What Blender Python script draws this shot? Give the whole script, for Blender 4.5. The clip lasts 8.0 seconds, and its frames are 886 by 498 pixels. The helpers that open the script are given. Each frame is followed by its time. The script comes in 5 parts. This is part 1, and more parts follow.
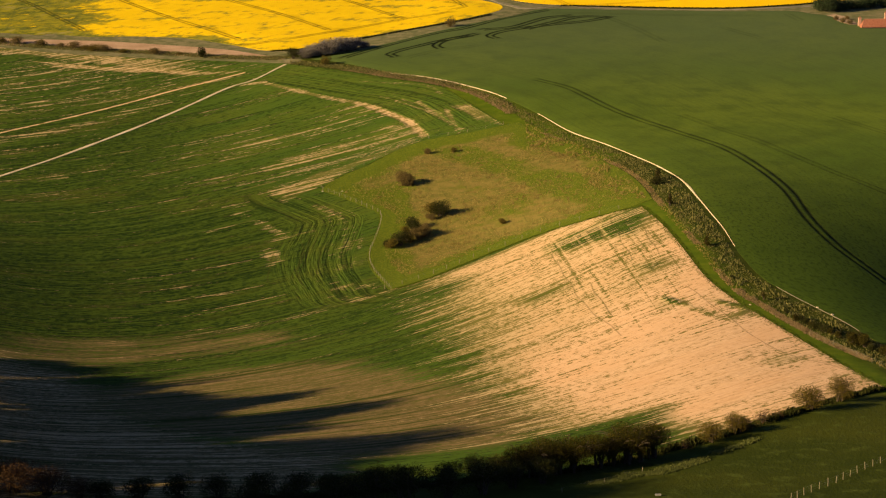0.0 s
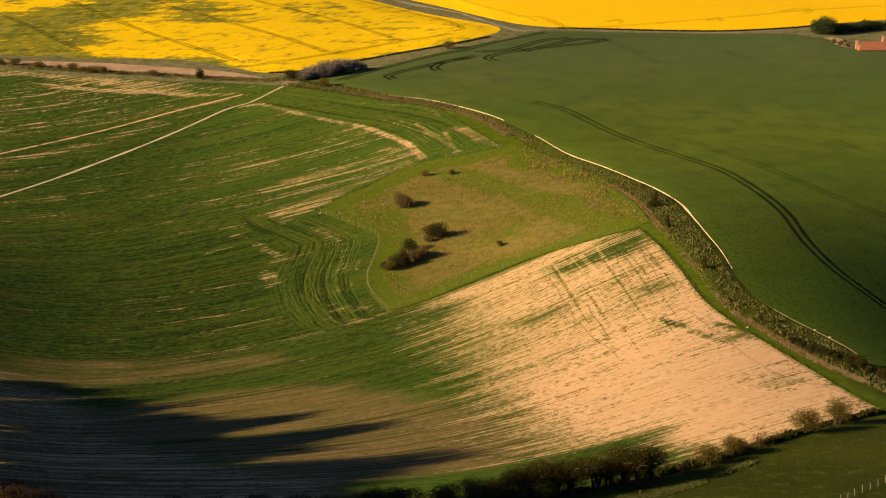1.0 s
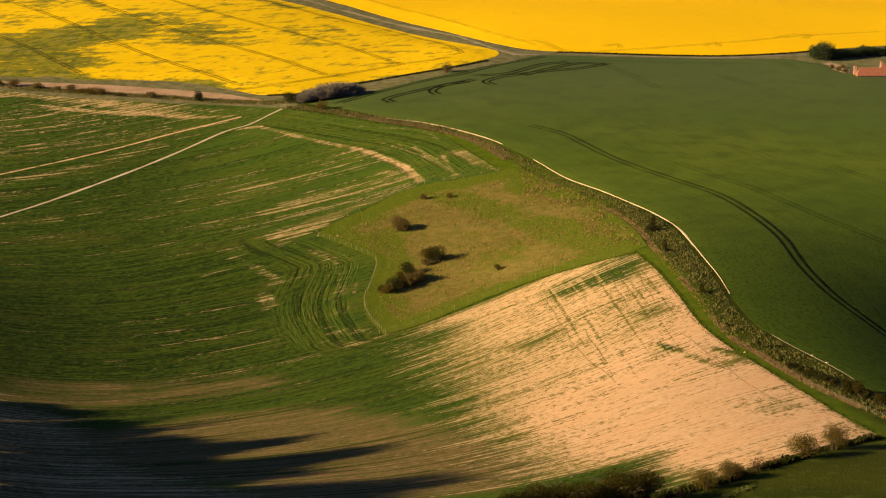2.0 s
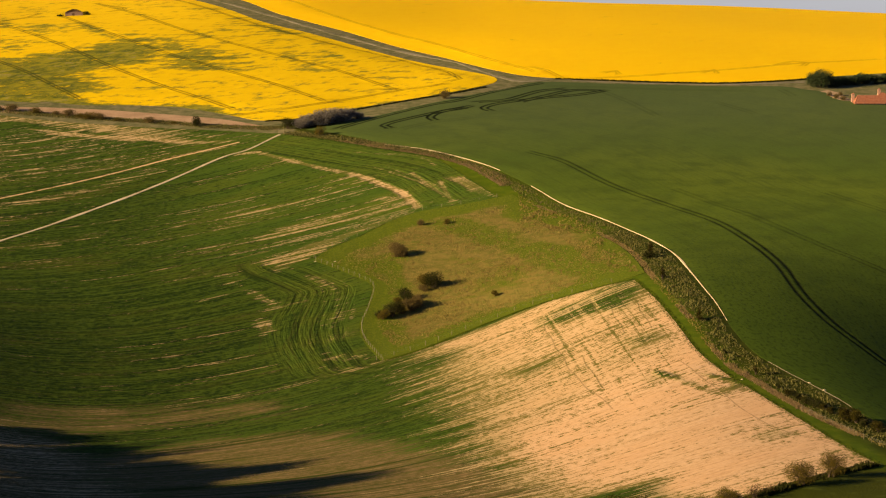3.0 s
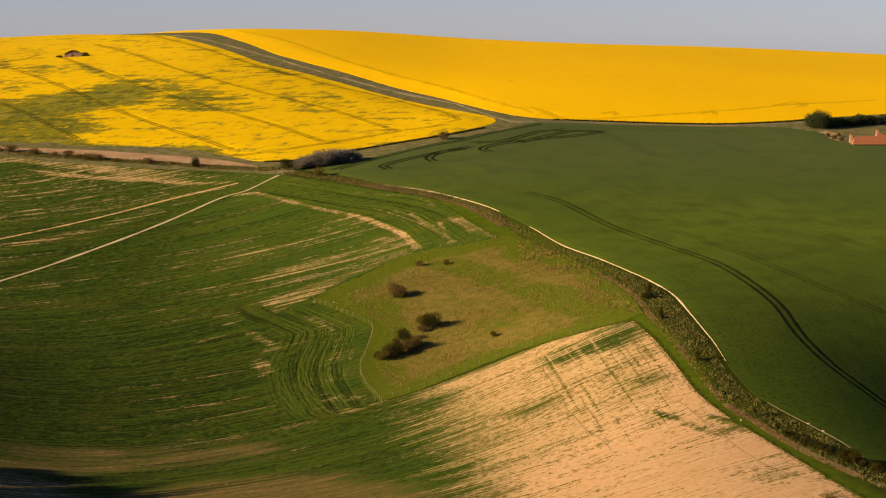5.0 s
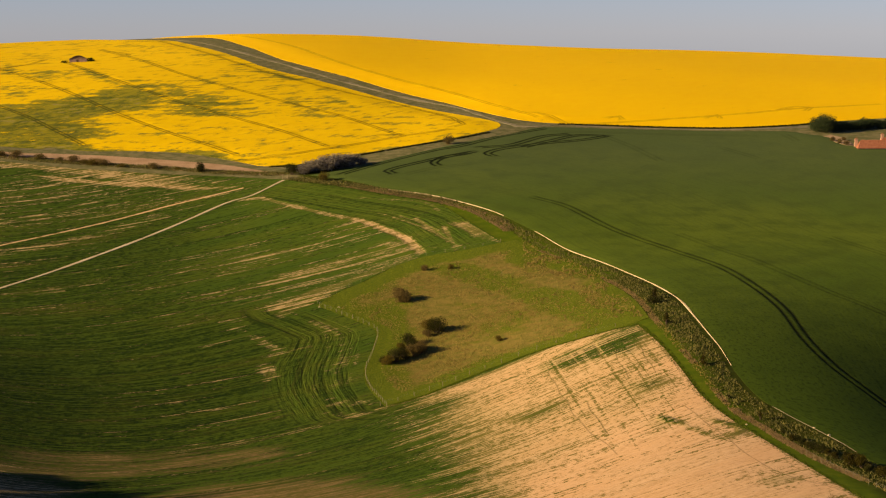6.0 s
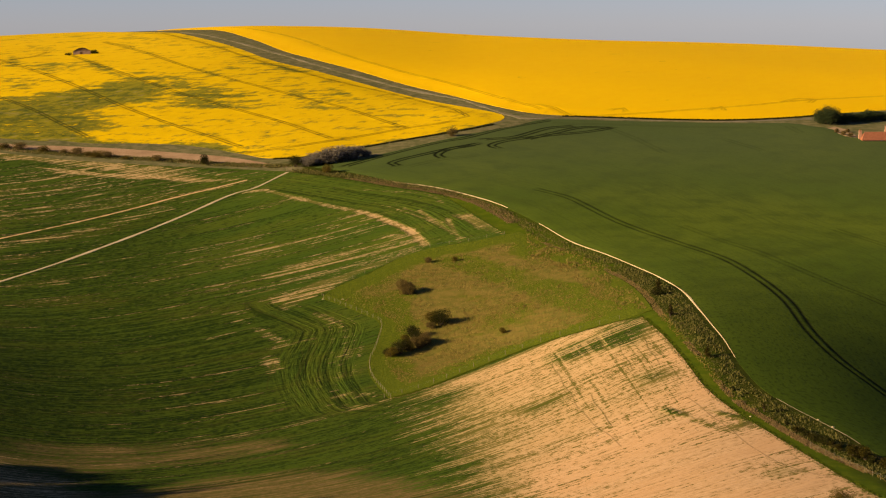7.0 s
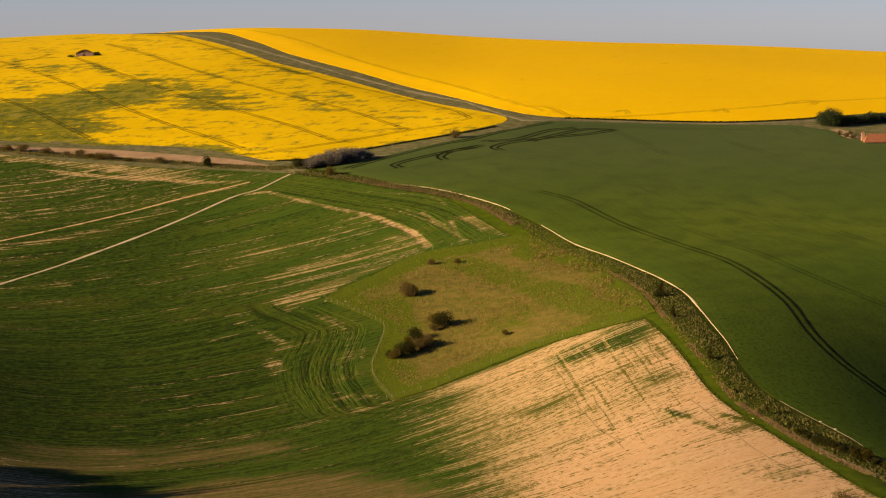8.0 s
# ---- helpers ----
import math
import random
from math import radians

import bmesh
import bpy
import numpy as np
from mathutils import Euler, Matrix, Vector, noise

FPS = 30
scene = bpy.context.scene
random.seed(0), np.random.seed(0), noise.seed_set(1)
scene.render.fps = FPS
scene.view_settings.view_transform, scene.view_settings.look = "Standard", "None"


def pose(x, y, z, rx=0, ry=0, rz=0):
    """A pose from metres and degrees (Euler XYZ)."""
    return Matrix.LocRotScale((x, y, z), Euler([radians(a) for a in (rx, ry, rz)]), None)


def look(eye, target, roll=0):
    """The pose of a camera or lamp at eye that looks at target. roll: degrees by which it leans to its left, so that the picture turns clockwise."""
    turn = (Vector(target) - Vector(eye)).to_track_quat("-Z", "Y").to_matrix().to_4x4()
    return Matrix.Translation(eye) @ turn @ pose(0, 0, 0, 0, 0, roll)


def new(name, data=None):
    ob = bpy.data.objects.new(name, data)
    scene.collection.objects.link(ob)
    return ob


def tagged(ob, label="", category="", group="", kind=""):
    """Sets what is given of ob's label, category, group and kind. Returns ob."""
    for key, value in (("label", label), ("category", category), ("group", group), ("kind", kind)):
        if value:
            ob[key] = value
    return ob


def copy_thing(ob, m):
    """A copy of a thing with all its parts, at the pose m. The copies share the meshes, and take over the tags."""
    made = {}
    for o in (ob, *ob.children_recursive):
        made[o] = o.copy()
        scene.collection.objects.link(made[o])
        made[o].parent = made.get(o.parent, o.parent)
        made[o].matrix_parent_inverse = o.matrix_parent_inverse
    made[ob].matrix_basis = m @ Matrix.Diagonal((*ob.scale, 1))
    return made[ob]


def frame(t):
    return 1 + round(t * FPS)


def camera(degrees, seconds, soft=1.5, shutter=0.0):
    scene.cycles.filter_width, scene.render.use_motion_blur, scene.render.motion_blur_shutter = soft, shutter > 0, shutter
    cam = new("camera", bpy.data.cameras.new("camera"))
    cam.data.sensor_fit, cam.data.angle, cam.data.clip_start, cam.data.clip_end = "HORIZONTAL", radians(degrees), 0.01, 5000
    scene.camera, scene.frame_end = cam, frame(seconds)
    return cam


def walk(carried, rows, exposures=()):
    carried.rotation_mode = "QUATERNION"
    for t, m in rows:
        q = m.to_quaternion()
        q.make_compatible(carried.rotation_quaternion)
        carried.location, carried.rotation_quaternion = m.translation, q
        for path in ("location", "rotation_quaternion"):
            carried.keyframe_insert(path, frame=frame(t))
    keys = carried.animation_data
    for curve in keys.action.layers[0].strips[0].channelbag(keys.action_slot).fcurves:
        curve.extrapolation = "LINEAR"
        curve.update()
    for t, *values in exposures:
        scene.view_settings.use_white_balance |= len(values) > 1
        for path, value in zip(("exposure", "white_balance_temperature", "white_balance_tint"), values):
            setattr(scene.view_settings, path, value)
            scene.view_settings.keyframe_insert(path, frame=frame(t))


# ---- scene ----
from mathutils.geometry import delaunay_2d_cdt

# ---- camera: a long lens on a hilltop, tilted up by hand ----
EYE, TILT, LEAN, TURN = 90.5, -6.281, 0.0, 0.0
cam = camera(22.18, 8.0, soft=1.25)
# seconds, turn to the right, tilt up, lean to the right (degrees, from the pose at 3.5 s)
ROWS = [
    (0.0, -0.222, -2.124, 0.595),
    (0.5, -0.189, -1.866, 0.580),
    (1.0, -0.156, -1.566, 0.501),
    (1.5, -0.120, -1.273, 0.307),
    (1.7, -0.109, -1.158, 0.270),
    (2.8, -0.036, -0.446, 0.030),
    (3.0, -0.025, -0.314, 0.012),
    (3.5, 0.0, 0.0, 0.0),
    (4.0, 0.022, 0.295, 0.005),
    (4.5, 0.025, 0.518, -0.006),
    (4.7, 0.027, 0.605, -0.002),
    (5.8, -0.101, 0.857, 0.095),
    (6.0, -0.120, 0.835, 0.107),
    (6.5, -0.179, 0.723, 0.115),
    (7.0, -0.219, 0.635, 0.123),
    (7.5, -0.255, 0.632, 0.130),
    (8.0, -0.285, 0.685, 0.115),
]
HOLD = pose(0, 0, EYE, 90 + TILT, LEAN, TURN)
walk(cam, [(t, HOLD @ pose(0, 0, 0, 0, -yaw, 0) @ pose(0, 0, 0, pitch, 0, 0) @ pose(0, 0, 0, 0, 0, -roll)) for t, yaw, pitch, roll in ROWS],
     exposures=[(0.0, 1.34, 6290, 10), (1.5, 1.32, 6310, 10), (3.0, 1.27, 6410, 10), (4.5, 1.19, 6500, 10), (6.0, 1.10, 6500, 10), (8.0, 1.08, 6500, 10)])  # the camera stops down and warms a little as the sky comes in

# ---- light: low evening sun from the left, thin haze ----
SUN_HEIGHT, SUN_SIDE = 18.0, 20.0  # degrees above the horizon; degrees behind the camera's left
sun_way = Vector((-math.cos(radians(SUN_SIDE)) * math.cos(radians(SUN_HEIGHT)), -math.sin(radians(SUN_SIDE)) * math.cos(radians(SUN_HEIGHT)), math.sin(radians(SUN_HEIGHT))))
world = bpy.data.worlds.new("evening_sky")
scene.world = world
world.use_nodes = True
wt = world.node_tree
sky = wt.nodes.new("ShaderNodeTexSky")
sky.sky_type, sky.sun_disc = "NISHITA", False
sky.sun_elevation, sky.sun_rotation = radians(SUN_HEIGHT), math.atan2(sun_way.x, sun_way.y)
sky.air_density, sky.dust_density, sky.ozone_density = 0.7, 0.1, 3.0
wt.nodes["Background"].inputs["Strength"].default_value = 0.0412
haze = wt.nodes.new("ShaderNodeMix")  # evening haze takes the green out of the sky
haze.data_type, haze.blend_type = "RGBA", "MULTIPLY"
haze.inputs[0].default_value, haze.inputs[7].default_value = 1.0, (0.96, 0.868, 1.075, 1)
wt.links.new(sky.outputs["Color"], haze.inputs[6])
wt.links.new(haze.outputs[2], wt.nodes["Background"].inputs["Color"])
sun_data = bpy.data.lights.new("sun", "SUN")
sun_data.energy, sun_data.angle, sun_data.color = 5.0, radians(1.3), (1.0, 0.74, 0.38)
sun = new("sun", sun_data)
sun.matrix_world = look((0, 0, 300), Vector((0, 0, 300)) - sun_way)


# ---- materials ----
def shader(name):
    m = bpy.data.materials.new(name)
    m.use_nodes = True
    return m, m.node_tree, m.node_tree.nodes["Principled BSDF"]


def node(tree, kind, links=None, **values):
    """A node; keys of links are inputs (name or number), their values sockets or constants."""
    n = tree.nodes.new(kind)
    if "operation" in values:
        n.operation = values["operation"]
    if "use_clamp" in values:
        n.use_clamp = values["use_clamp"]
    if "data_type" in values:
        n.data_type = values["data_type"]
    if "attribute_name" in values:
        n.attribute_name = values["attribute_name"]
    if "interpolation_type" in values:
        n.interpolation_type = values["interpolation_type"]
    for k, v in (links or {}).items():
        if isinstance(v, bpy.types.NodeSocket):
            tree.links.new(v, n.inputs[k])
        else:
            n.inputs[k].default_value = v
    return n


def calc(tree, op, a, b=0.0, c=0.0, clamp=False):
    return node(tree, "ShaderNodeMath", {0: a, 1: b, 2: c}, operation=op, use_clamp=clamp).outputs[0]


def blend(tree, f, a, b):
    n = node(tree, "ShaderNodeMix", {0: f}, data_type="RGBA")
    for k, v in ((6, a), (7, b)):
        if isinstance(v, bpy.types.NodeSocket):
            tree.links.new(v, n.inputs[k])
        else:
            n.inputs[k].default_value = (*v, 1)
    return n.outputs[2]


def grain(tree, vector, scale, detail=3.0, rough=0.55):
    return node(tree, "ShaderNodeTexNoise", {"Vector": vector, "Scale": scale, "Detail": detail, "Roughness": rough}).outputs["Fac"]


def place(tree):
    return node(tree, "ShaderNodeNewGeometry").outputs["Position"]


def stretch(tree, vector, sx, sy, sz=1.0):
    return node(tree, "ShaderNodeVectorMath", {0: vector, 1: (sx, sy, sz)}, operation="MULTIPLY").outputs[0]


def attr(tree, name, vector=False):
    n = node(tree, "ShaderNodeAttribute", attribute_name=name)
    return n.outputs["Vector" if vector else "Fac"]


def ramp(tree, v, lo, hi):
    return node(tree, "ShaderNodeMapRange", {0: v, 1: lo, 2: hi}, interpolation_type="SMOOTHSTEP").outputs[0]


def finish(tree, bsdf, color, height=None, depth=0.1, rough=0.9, strength=1.0):
    tree.links.new(color, bsdf.inputs["Base Color"])
    bsdf.inputs["Roughness"].default_value = rough
    bsdf.inputs["Specular IOR Level"].default_value = 0.015
    if height is not None:
        b = node(tree, "ShaderNodeBump", {"Height": height, "Distance": depth, "Strength": strength})
        tree.links.new(b.outputs[0], bsdf.inputs["Normal"])


def arable_material():
    """Young wheat in drilled rows, thinning to bare chalky soil where the attribute 'bare' says so; 'wheel' is pressed flat.
    'head' turns the rows along the headland ('hrow'); 'cross' marks the second drilling over the pale spur."""
    m, t, b = shader("young_wheat_on_chalk")
    row, bare, wheel, p = attr(t, "row", True), attr(t, "bare"), attr(t, "wheel"), place(t)
    head, hrow, cross, over = attr(t, "head"), attr(t, "hrow", True), attr(t, "cross", True), attr(t, "over")

    def centred(v, gain):
        return calc(t, "MULTIPLY", calc(t, "SUBTRACT", v, 0.5), gain)

    def total(*terms):
        out = terms[0]
        for v in terms[1:]:
            out = calc(t, "ADD", out, v)
        return out

    def drilled(c):
        """Broad rows, long thin rows, broken dashes and single tufts along the drill lines c."""
        return (grain(t, stretch(t, c, 0.36, 0.010), 1.0, 2.0, 0.5), grain(t, stretch(t, c, 0.80, 0.010), 1.0, 2.5, 0.6),
                grain(t, stretch(t, c, 1.15, 0.11), 1.0, 3.0, 0.6), grain(t, stretch(t, c, 1.5, 0.62), 1.0, 3.0, 0.62))

    main, side = drilled(row), drilled(hrow)
    broad, lines, dash, tuft = [node(t, "ShaderNodeMix", {0: head, 2: u, 3: v}).outputs[0] for u, v in zip(main, side)]
    patch = grain(t, stretch(t, row, 0.07, 0.022), 1.0, 4.0)
    hair = grain(t, stretch(t, row, 1.7, 0.012), 1.0, 2.5, 0.6)
    speck = calc(t, "ADD", calc(t, "MULTIPLY", grain(t, stretch(t, p, 1.0, 0.55), 0.9, 4.0, 0.7), 0.6), calc(t, "MULTIPLY", grain(t, p, 2.6, 3.0, 0.6), 0.4))
    chalky = ramp(t, bare, 0.40, 0.72)
    second = grain(t, stretch(t, cross, 1.0, 0.012), 1.0, 1.5, 0.5)  # lines of the crossing drill
    drawn = calc(t, "MULTIPLY", over, calc(t, "SUBTRACT", calc(t, "MULTIPLY", ramp(t, second, 0.40, 0.30), 0.25), calc(t, "MULTIPLY", ramp(t, second, 0.57, 0.66), 0.24)))
    calm = calc(t, "MULTIPLY_ADD", head, -0.25, 1.0)
    rows = total(centred(main[0], 0.45), centred(main[1], calc(t, "MULTIPLY_ADD", calc(t, "MAXIMUM", chalky, head), -1.15, 2.1)), centred(hair, calc(t, "MULTIPLY_ADD", chalky, -0.5, 1.1)), centred(main[2], 1.2),
                 centred(main[3], calc(t, "MULTIPLY_ADD", chalky, 0.45, 0.95)), centred(patch, 0.6), centred(speck, calc(t, "MULTIPLY_ADD", chalky, 1.1, 0.75)))
    s = total(bare, calc(t, "MULTIPLY", rows, calm), drawn)
    soil_share = ramp(t, s, 0.43, 0.72)
    fleck = grain(t, stretch(t, row, 1.3, 0.42), 1.0, 3.0, 0.6)
    mixed = total(calc(t, "MULTIPLY", lines, 0.24), calc(t, "MULTIPLY", main[2], 0.20), calc(t, "MULTIPLY", broad, 0.08), calc(t, "MULTIPLY", fleck, 0.24), calc(t, "MULTIPLY", speck, 0.24))
    green = blend(t, ramp(t, patch, 0.36, 0.66), (0.055, 0.093, 0.010), (0.081, 0.109, 0.011))
    green = blend(t, ramp(t, mixed, 0.485, 0.565), green, (0.023, 0.040, 0.005))
    deep = blend(t, ramp(t, mixed, 0.46, 0.53), (0.043, 0.066, 0.007), (0.010, 0.020, 0.003))
    deep = blend(t, calc(t, "MULTIPLY", ramp(t, patch, 0.50, 0.72), 0.45), deep, (0.050, 0.056, 0.006))
    green = blend(t, calc(t, "MULTIPLY", attr(t, "dense"), 0.82), green, deep)
    green = blend(t, calc(t, "MULTIPLY", ramp(t, bare, 0.36, 0.60), 0.85), green, blend(t, ramp(t, patch, 0.4, 0.6), (0.180, 0.138, 0.038), (0.112, 0.100, 0.020)))
    combed = blend(t, ramp(t, side[1], 0.50, 0.60), (0.082, 0.094, 0.010), (0.022, 0.034, 0.004))
    green = blend(t, calc(t, "MULTIPLY", head, calc(t, "MULTIPLY", ramp(t, side[0], 0.36, 0.62), 0.22)), green, combed)
    soil = blend(t, ramp(t, speck, 0.3, 0.7), (0.53, 0.334, 0.168), (0.63, 0.407, 0.226))
    # chalk tone along the rows, its darker dashes painted as shaded soil
    soil = blend(t, ramp(t, calc(t, "ADD", calc(t, "MULTIPLY", tuft, 0.5), calc(t, "MULTIPLY", dash, 0.5)), 0.40, 0.53), (0.445, 0.279, 0.135), soil)
    soil = blend(t, calc(t, "MULTIPLY", ramp(t, patch, 0.42, 0.66), 0.45), soil, (0.585, 0.342, 0.168))
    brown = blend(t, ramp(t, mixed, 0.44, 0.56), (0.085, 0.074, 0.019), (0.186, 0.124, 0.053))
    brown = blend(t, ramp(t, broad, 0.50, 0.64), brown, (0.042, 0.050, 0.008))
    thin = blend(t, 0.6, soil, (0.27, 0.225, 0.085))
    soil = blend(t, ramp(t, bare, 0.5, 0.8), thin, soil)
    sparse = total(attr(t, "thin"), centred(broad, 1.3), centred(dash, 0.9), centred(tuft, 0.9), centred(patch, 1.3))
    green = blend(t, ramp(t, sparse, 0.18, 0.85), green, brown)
    c = blend(t, soil_share, green, soil)
    press = ramp(t, calc(t, "MULTIPLY", wheel, calc(t, "ADD", speck, dash)), 0.6, 1.1)
    c = blend(t, calc(t, "MULTIPLY", press, 0.5), c, (0.040, 0.042, 0.008))
    finish(t, b, c, calc(t, "MULTIPLY", calc(t, "ADD", dash, lines), calc(t, "SUBTRACT", 1.0, calc(t, "MULTIPLY", ramp(t, bare, 0.3, 0.7), 0.6))), 0.34)
    return m


def smooth_wheat_material():
    """Denser, taller wheat with dark wheelings ('track') in it."""
    m, t, b = shader("dense_green_wheat")
    p, track = place(t), attr(t, "track")
    big, mid, fine = grain(t, p, 0.010, 3.0), grain(t, p, 0.09, 5.0, 0.6), grain(t, p, 1.5, 3.0)
    lines = grain(t, stretch(t, attr(t, "row", True), 0.75, 0.03), 1.0, 3.0, 0.6)
    green = blend(t, ramp(t, big, 0.38, 0.62), (0.066, 0.100, 0.011), (0.092, 0.122, 0.013))
    green = blend(t, ramp(t, mid, 0.40, 0.75), green, (0.056, 0.080, 0.010))
    green = blend(t, calc(t, "MULTIPLY", ramp(t, lines, 0.48, 0.7), 0.28), green, (0.036, 0.050, 0.009))
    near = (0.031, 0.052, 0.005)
    far_y = node(t, "ShaderNodeSeparateXYZ", {0: p}).outputs["Y"]
    green = blend(t, calc(t, "MULTIPLY", ramp(t, far_y, 680.0, 530.0), 0.75), green, near)
    # far wheat greyed and blued: distance haze put into the colour
    green = blend(t, calc(t, "MULTIPLY", ramp(t, far_y, 690.0, 850.0), 0.7), green, (0.065, 0.086, 0.035))
    stipple = grain(t, stretch(t, attr(t, "row", True), 1.1, 0.55), 1.0, 4.0, 0.65)
    green = blend(t, calc(t, "MULTIPLY", ramp(t, stipple, 0.49, 0.62), calc(t, "MULTIPLY_ADD", ramp(t, far_y, 520.0, 690.0), -0.62, 0.75)), green, (0.020, 0.033, 0.004))
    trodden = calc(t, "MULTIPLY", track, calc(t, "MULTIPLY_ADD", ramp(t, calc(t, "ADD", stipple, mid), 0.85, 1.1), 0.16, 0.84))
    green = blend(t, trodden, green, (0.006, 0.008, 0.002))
    finish(t, b, green, calc(t, "ADD", fine, lines), 0.05)
    return m


def rape_material():
    """Oilseed rape in flower; 'thin' is where the crop failed and leaf and earth show."""
    m, t, b = shader("flowering_rape")
    p, thin, track = place(t), attr(t, "thin"), attr(t, "track")
    sown = node(t, "ShaderNodeVectorRotate", {"Vector": p, "Angle": radians(32)}, rotation_type="Z_AXIS").outputs[0]  # y along the sown rows
    cloud = grain(t, stretch(t, sown, 0.045, 0.016), 1.0, 5.0, 0.6)
    mottle = grain(t, stretch(t, sown, 0.24, 0.048), 1.0, 5.0, 0.68)
    fleck = grain(t, stretch(t, sown, 0.6, 0.16), 1.0, 3.0, 0.6)
    s = calc(t, "MULTIPLY_ADD", calc(t, "SUBTRACT", cloud, 0.5), 2.5, thin)
    s = calc(t, "MULTIPLY_ADD", calc(t, "SUBTRACT", mottle, 0.5), 3.5, s)
    s = calc(t, "MULTIPLY_ADD", calc(t, "SUBTRACT", fleck, 0.5), 0.7, s)
    share = ramp(t, s, 0.36, 1.06)
    yellow = blend(t, ramp(t, mottle, 0.36, 0.68), blend(t, ramp(t, thin, -0.2, 0.1), (0.73, 0.450, 0.0005), (0.645, 0.424, 0.001)), blend(t, ramp(t, thin, -0.2, 0.1), (0.72, 0.428, 0.0005), (0.615, 0.385, 0.001)))
    leaf = blend(t, ramp(t, mottle, 0.36, 0.62), (0.060, 0.078, 0.012), (0.235, 0.200, 0.012))
    leaf = blend(t, ramp(t, fleck, 0.52, 0.72), leaf, (0.100, 0.104, 0.026))
    leaf = blend(t, calc(t, "MULTIPLY", ramp(t, s, 1.75, 2.1), 0.4), leaf, (0.25, 0.205, 0.12))
    c = blend(t, share, yellow, leaf)
    c = blend(t, calc(t, "MULTIPLY", track, calc(t, "MULTIPLY_ADD", ramp(t, mottle, 0.36, 0.60), 0.3, 0.7)), c, (0.024, 0.026, 0.004))
    finish(t, b, c, calc(t, "ADD", mottle, fleck), 0.08)
    return m


def meadow_material():
    """Rough chalk grassland: straw-coloured tussocks over green ('lush')."""
    m, t, b = shader("rough_grassland")
    p, lush = place(t), attr(t, "lush")
    big, mid, fine = grain(t, p, 0.04, 4.0), grain(t, p, 0.35, 4.0, 0.6), grain(t, p, 2.2, 3.0)
    s = calc(t, "MULTIPLY_ADD", calc(t, "SUBTRACT", big, 0.5), 2.3, lush)
    s = calc(t, "MULTIPLY_ADD", calc(t, "SUBTRACT", mid, 0.5), 0.8, s)
    straw = blend(t, ramp(t, mid, 0.35, 0.65), (0.178, 0.134, 0.033), (0.122, 0.112, 0.021))
    straw = blend(t, ramp(t, big, 0.5, 0.7), straw, (0.172, 0.122, 0.030))
    green = blend(t, ramp(t, fine, 0.35, 0.7), (0.068, 0.094, 0.007), (0.122, 0.135, 0.011))
    finish(t, b, blend(t, ramp(t, s, 0.3, 0.75), straw, green), calc(t, "ADD", mid, fine), 0.35)
    return m


def ground_material():
    """Grazed turf; 'worn' turns it to dry, stalky margin grass."""
    m, t, b = shader("turf")
    p, worn = place(t), attr(t, "worn")
    big, mid, fine = grain(t, p, 0.03, 4.0), grain(t, p, 0.3, 4.0, 0.6), grain(t, p, 2.0, 3.0)
    green = blend(t, ramp(t, big, 0.35, 0.65), (0.026, 0.034, 0.004), (0.042, 0.047, 0.005))
    green = blend(t, ramp(t, mid, 0.5, 0.8), green, (0.062, 0.076, 0.012))
    dry = blend(t, ramp(t, mid, 0.35, 0.65), (0.092, 0.094, 0.036), (0.165, 0.142, 0.070))
    green = blend(t, attr(t, "lush"), green, blend(t, ramp(t, mid, 0.35, 0.7), (0.056, 0.086, 0.004), (0.085, 0.108, 0.006)))
    s = calc(t, "MULTIPLY_ADD", calc(t, "SUBTRACT", mid, 0.5), 0.9, worn)
    finish(t, b, blend(t, ramp(t, s, 0.25, 0.75), green, dry), calc(t, "ADD", mid, fine), 0.12)
    return m


def earth_material(name, dark, light, scale=0.6):
    m, t, b = shader(name)
    p = place(t)
    a, f = grain(t, p, scale * 0.2, 4.0), grain(t, p, scale * 4, 4.0)
    finish(t, b, blend(t, ramp(t, calc(t, "ADD", calc(t, "MULTIPLY", a, 0.6), calc(t, "MULTIPLY", f, 0.4)), 0.35, 0.65), dark, light), f, 0.06)
    return m


def leaf_material(name, dark, light, glow=0.25):
    m, t, b = shader(name)
    n = node(t, "ShaderNodeNewGeometry")
    c = blend(t, n.outputs["Random Per Island"], dark, light)
    t.links.new(c, b.inputs["Base Color"])
    b.inputs["Roughness"].default_value = 0.75
    b.inputs["Specular IOR Level"].default_value = 0.05
    tr = node(t, "ShaderNodeBsdfTranslucent", {"Color": c})
    mix = node(t, "ShaderNodeMixShader", {0: glow, 1: b.outputs[0], 2: tr.outputs[0]})
    t.links.new(mix.outputs[0], t.nodes["Material Output"].inputs["Surface"])
    return m


def plain_material(name, dark, light, scale, rough=0.85, depth=0.02):
    m, t, b = shader(name)
    co = node(t, "ShaderNodeTexCoord").outputs["Object"]
    f = grain(t, co, scale, 4.0, 0.6)
    finish(t, b, blend(t, ramp(t, f, 0.3, 0.7), dark, light), f, depth, rough)
    return m


WHEAT, DENSE, RAPE, MEADOW, TURF = arable_material(), smooth_wheat_material(), rape_material(), meadow_material(), ground_material()
CHALK = earth_material("trodden_chalk", (0.40, 0.305, 0.18), (0.55, 0.44, 0.285))
EARTH = earth_material("dry_ploughed_earth", (0.26, 0.165, 0.095), (0.39, 0.26, 0.16))
YARD = earth_material("trodden_yard", (0.20, 0.135, 0.075), (0.34, 0.235, 0.14))
GRASSY = earth_material("grassy_stony_lane", (0.085, 0.082, 0.034), (0.27, 0.225, 0.15), 0.35)
DUST = earth_material("stony_farm_track", (0.13, 0.11, 0.075), (0.23, 0.19, 0.14))
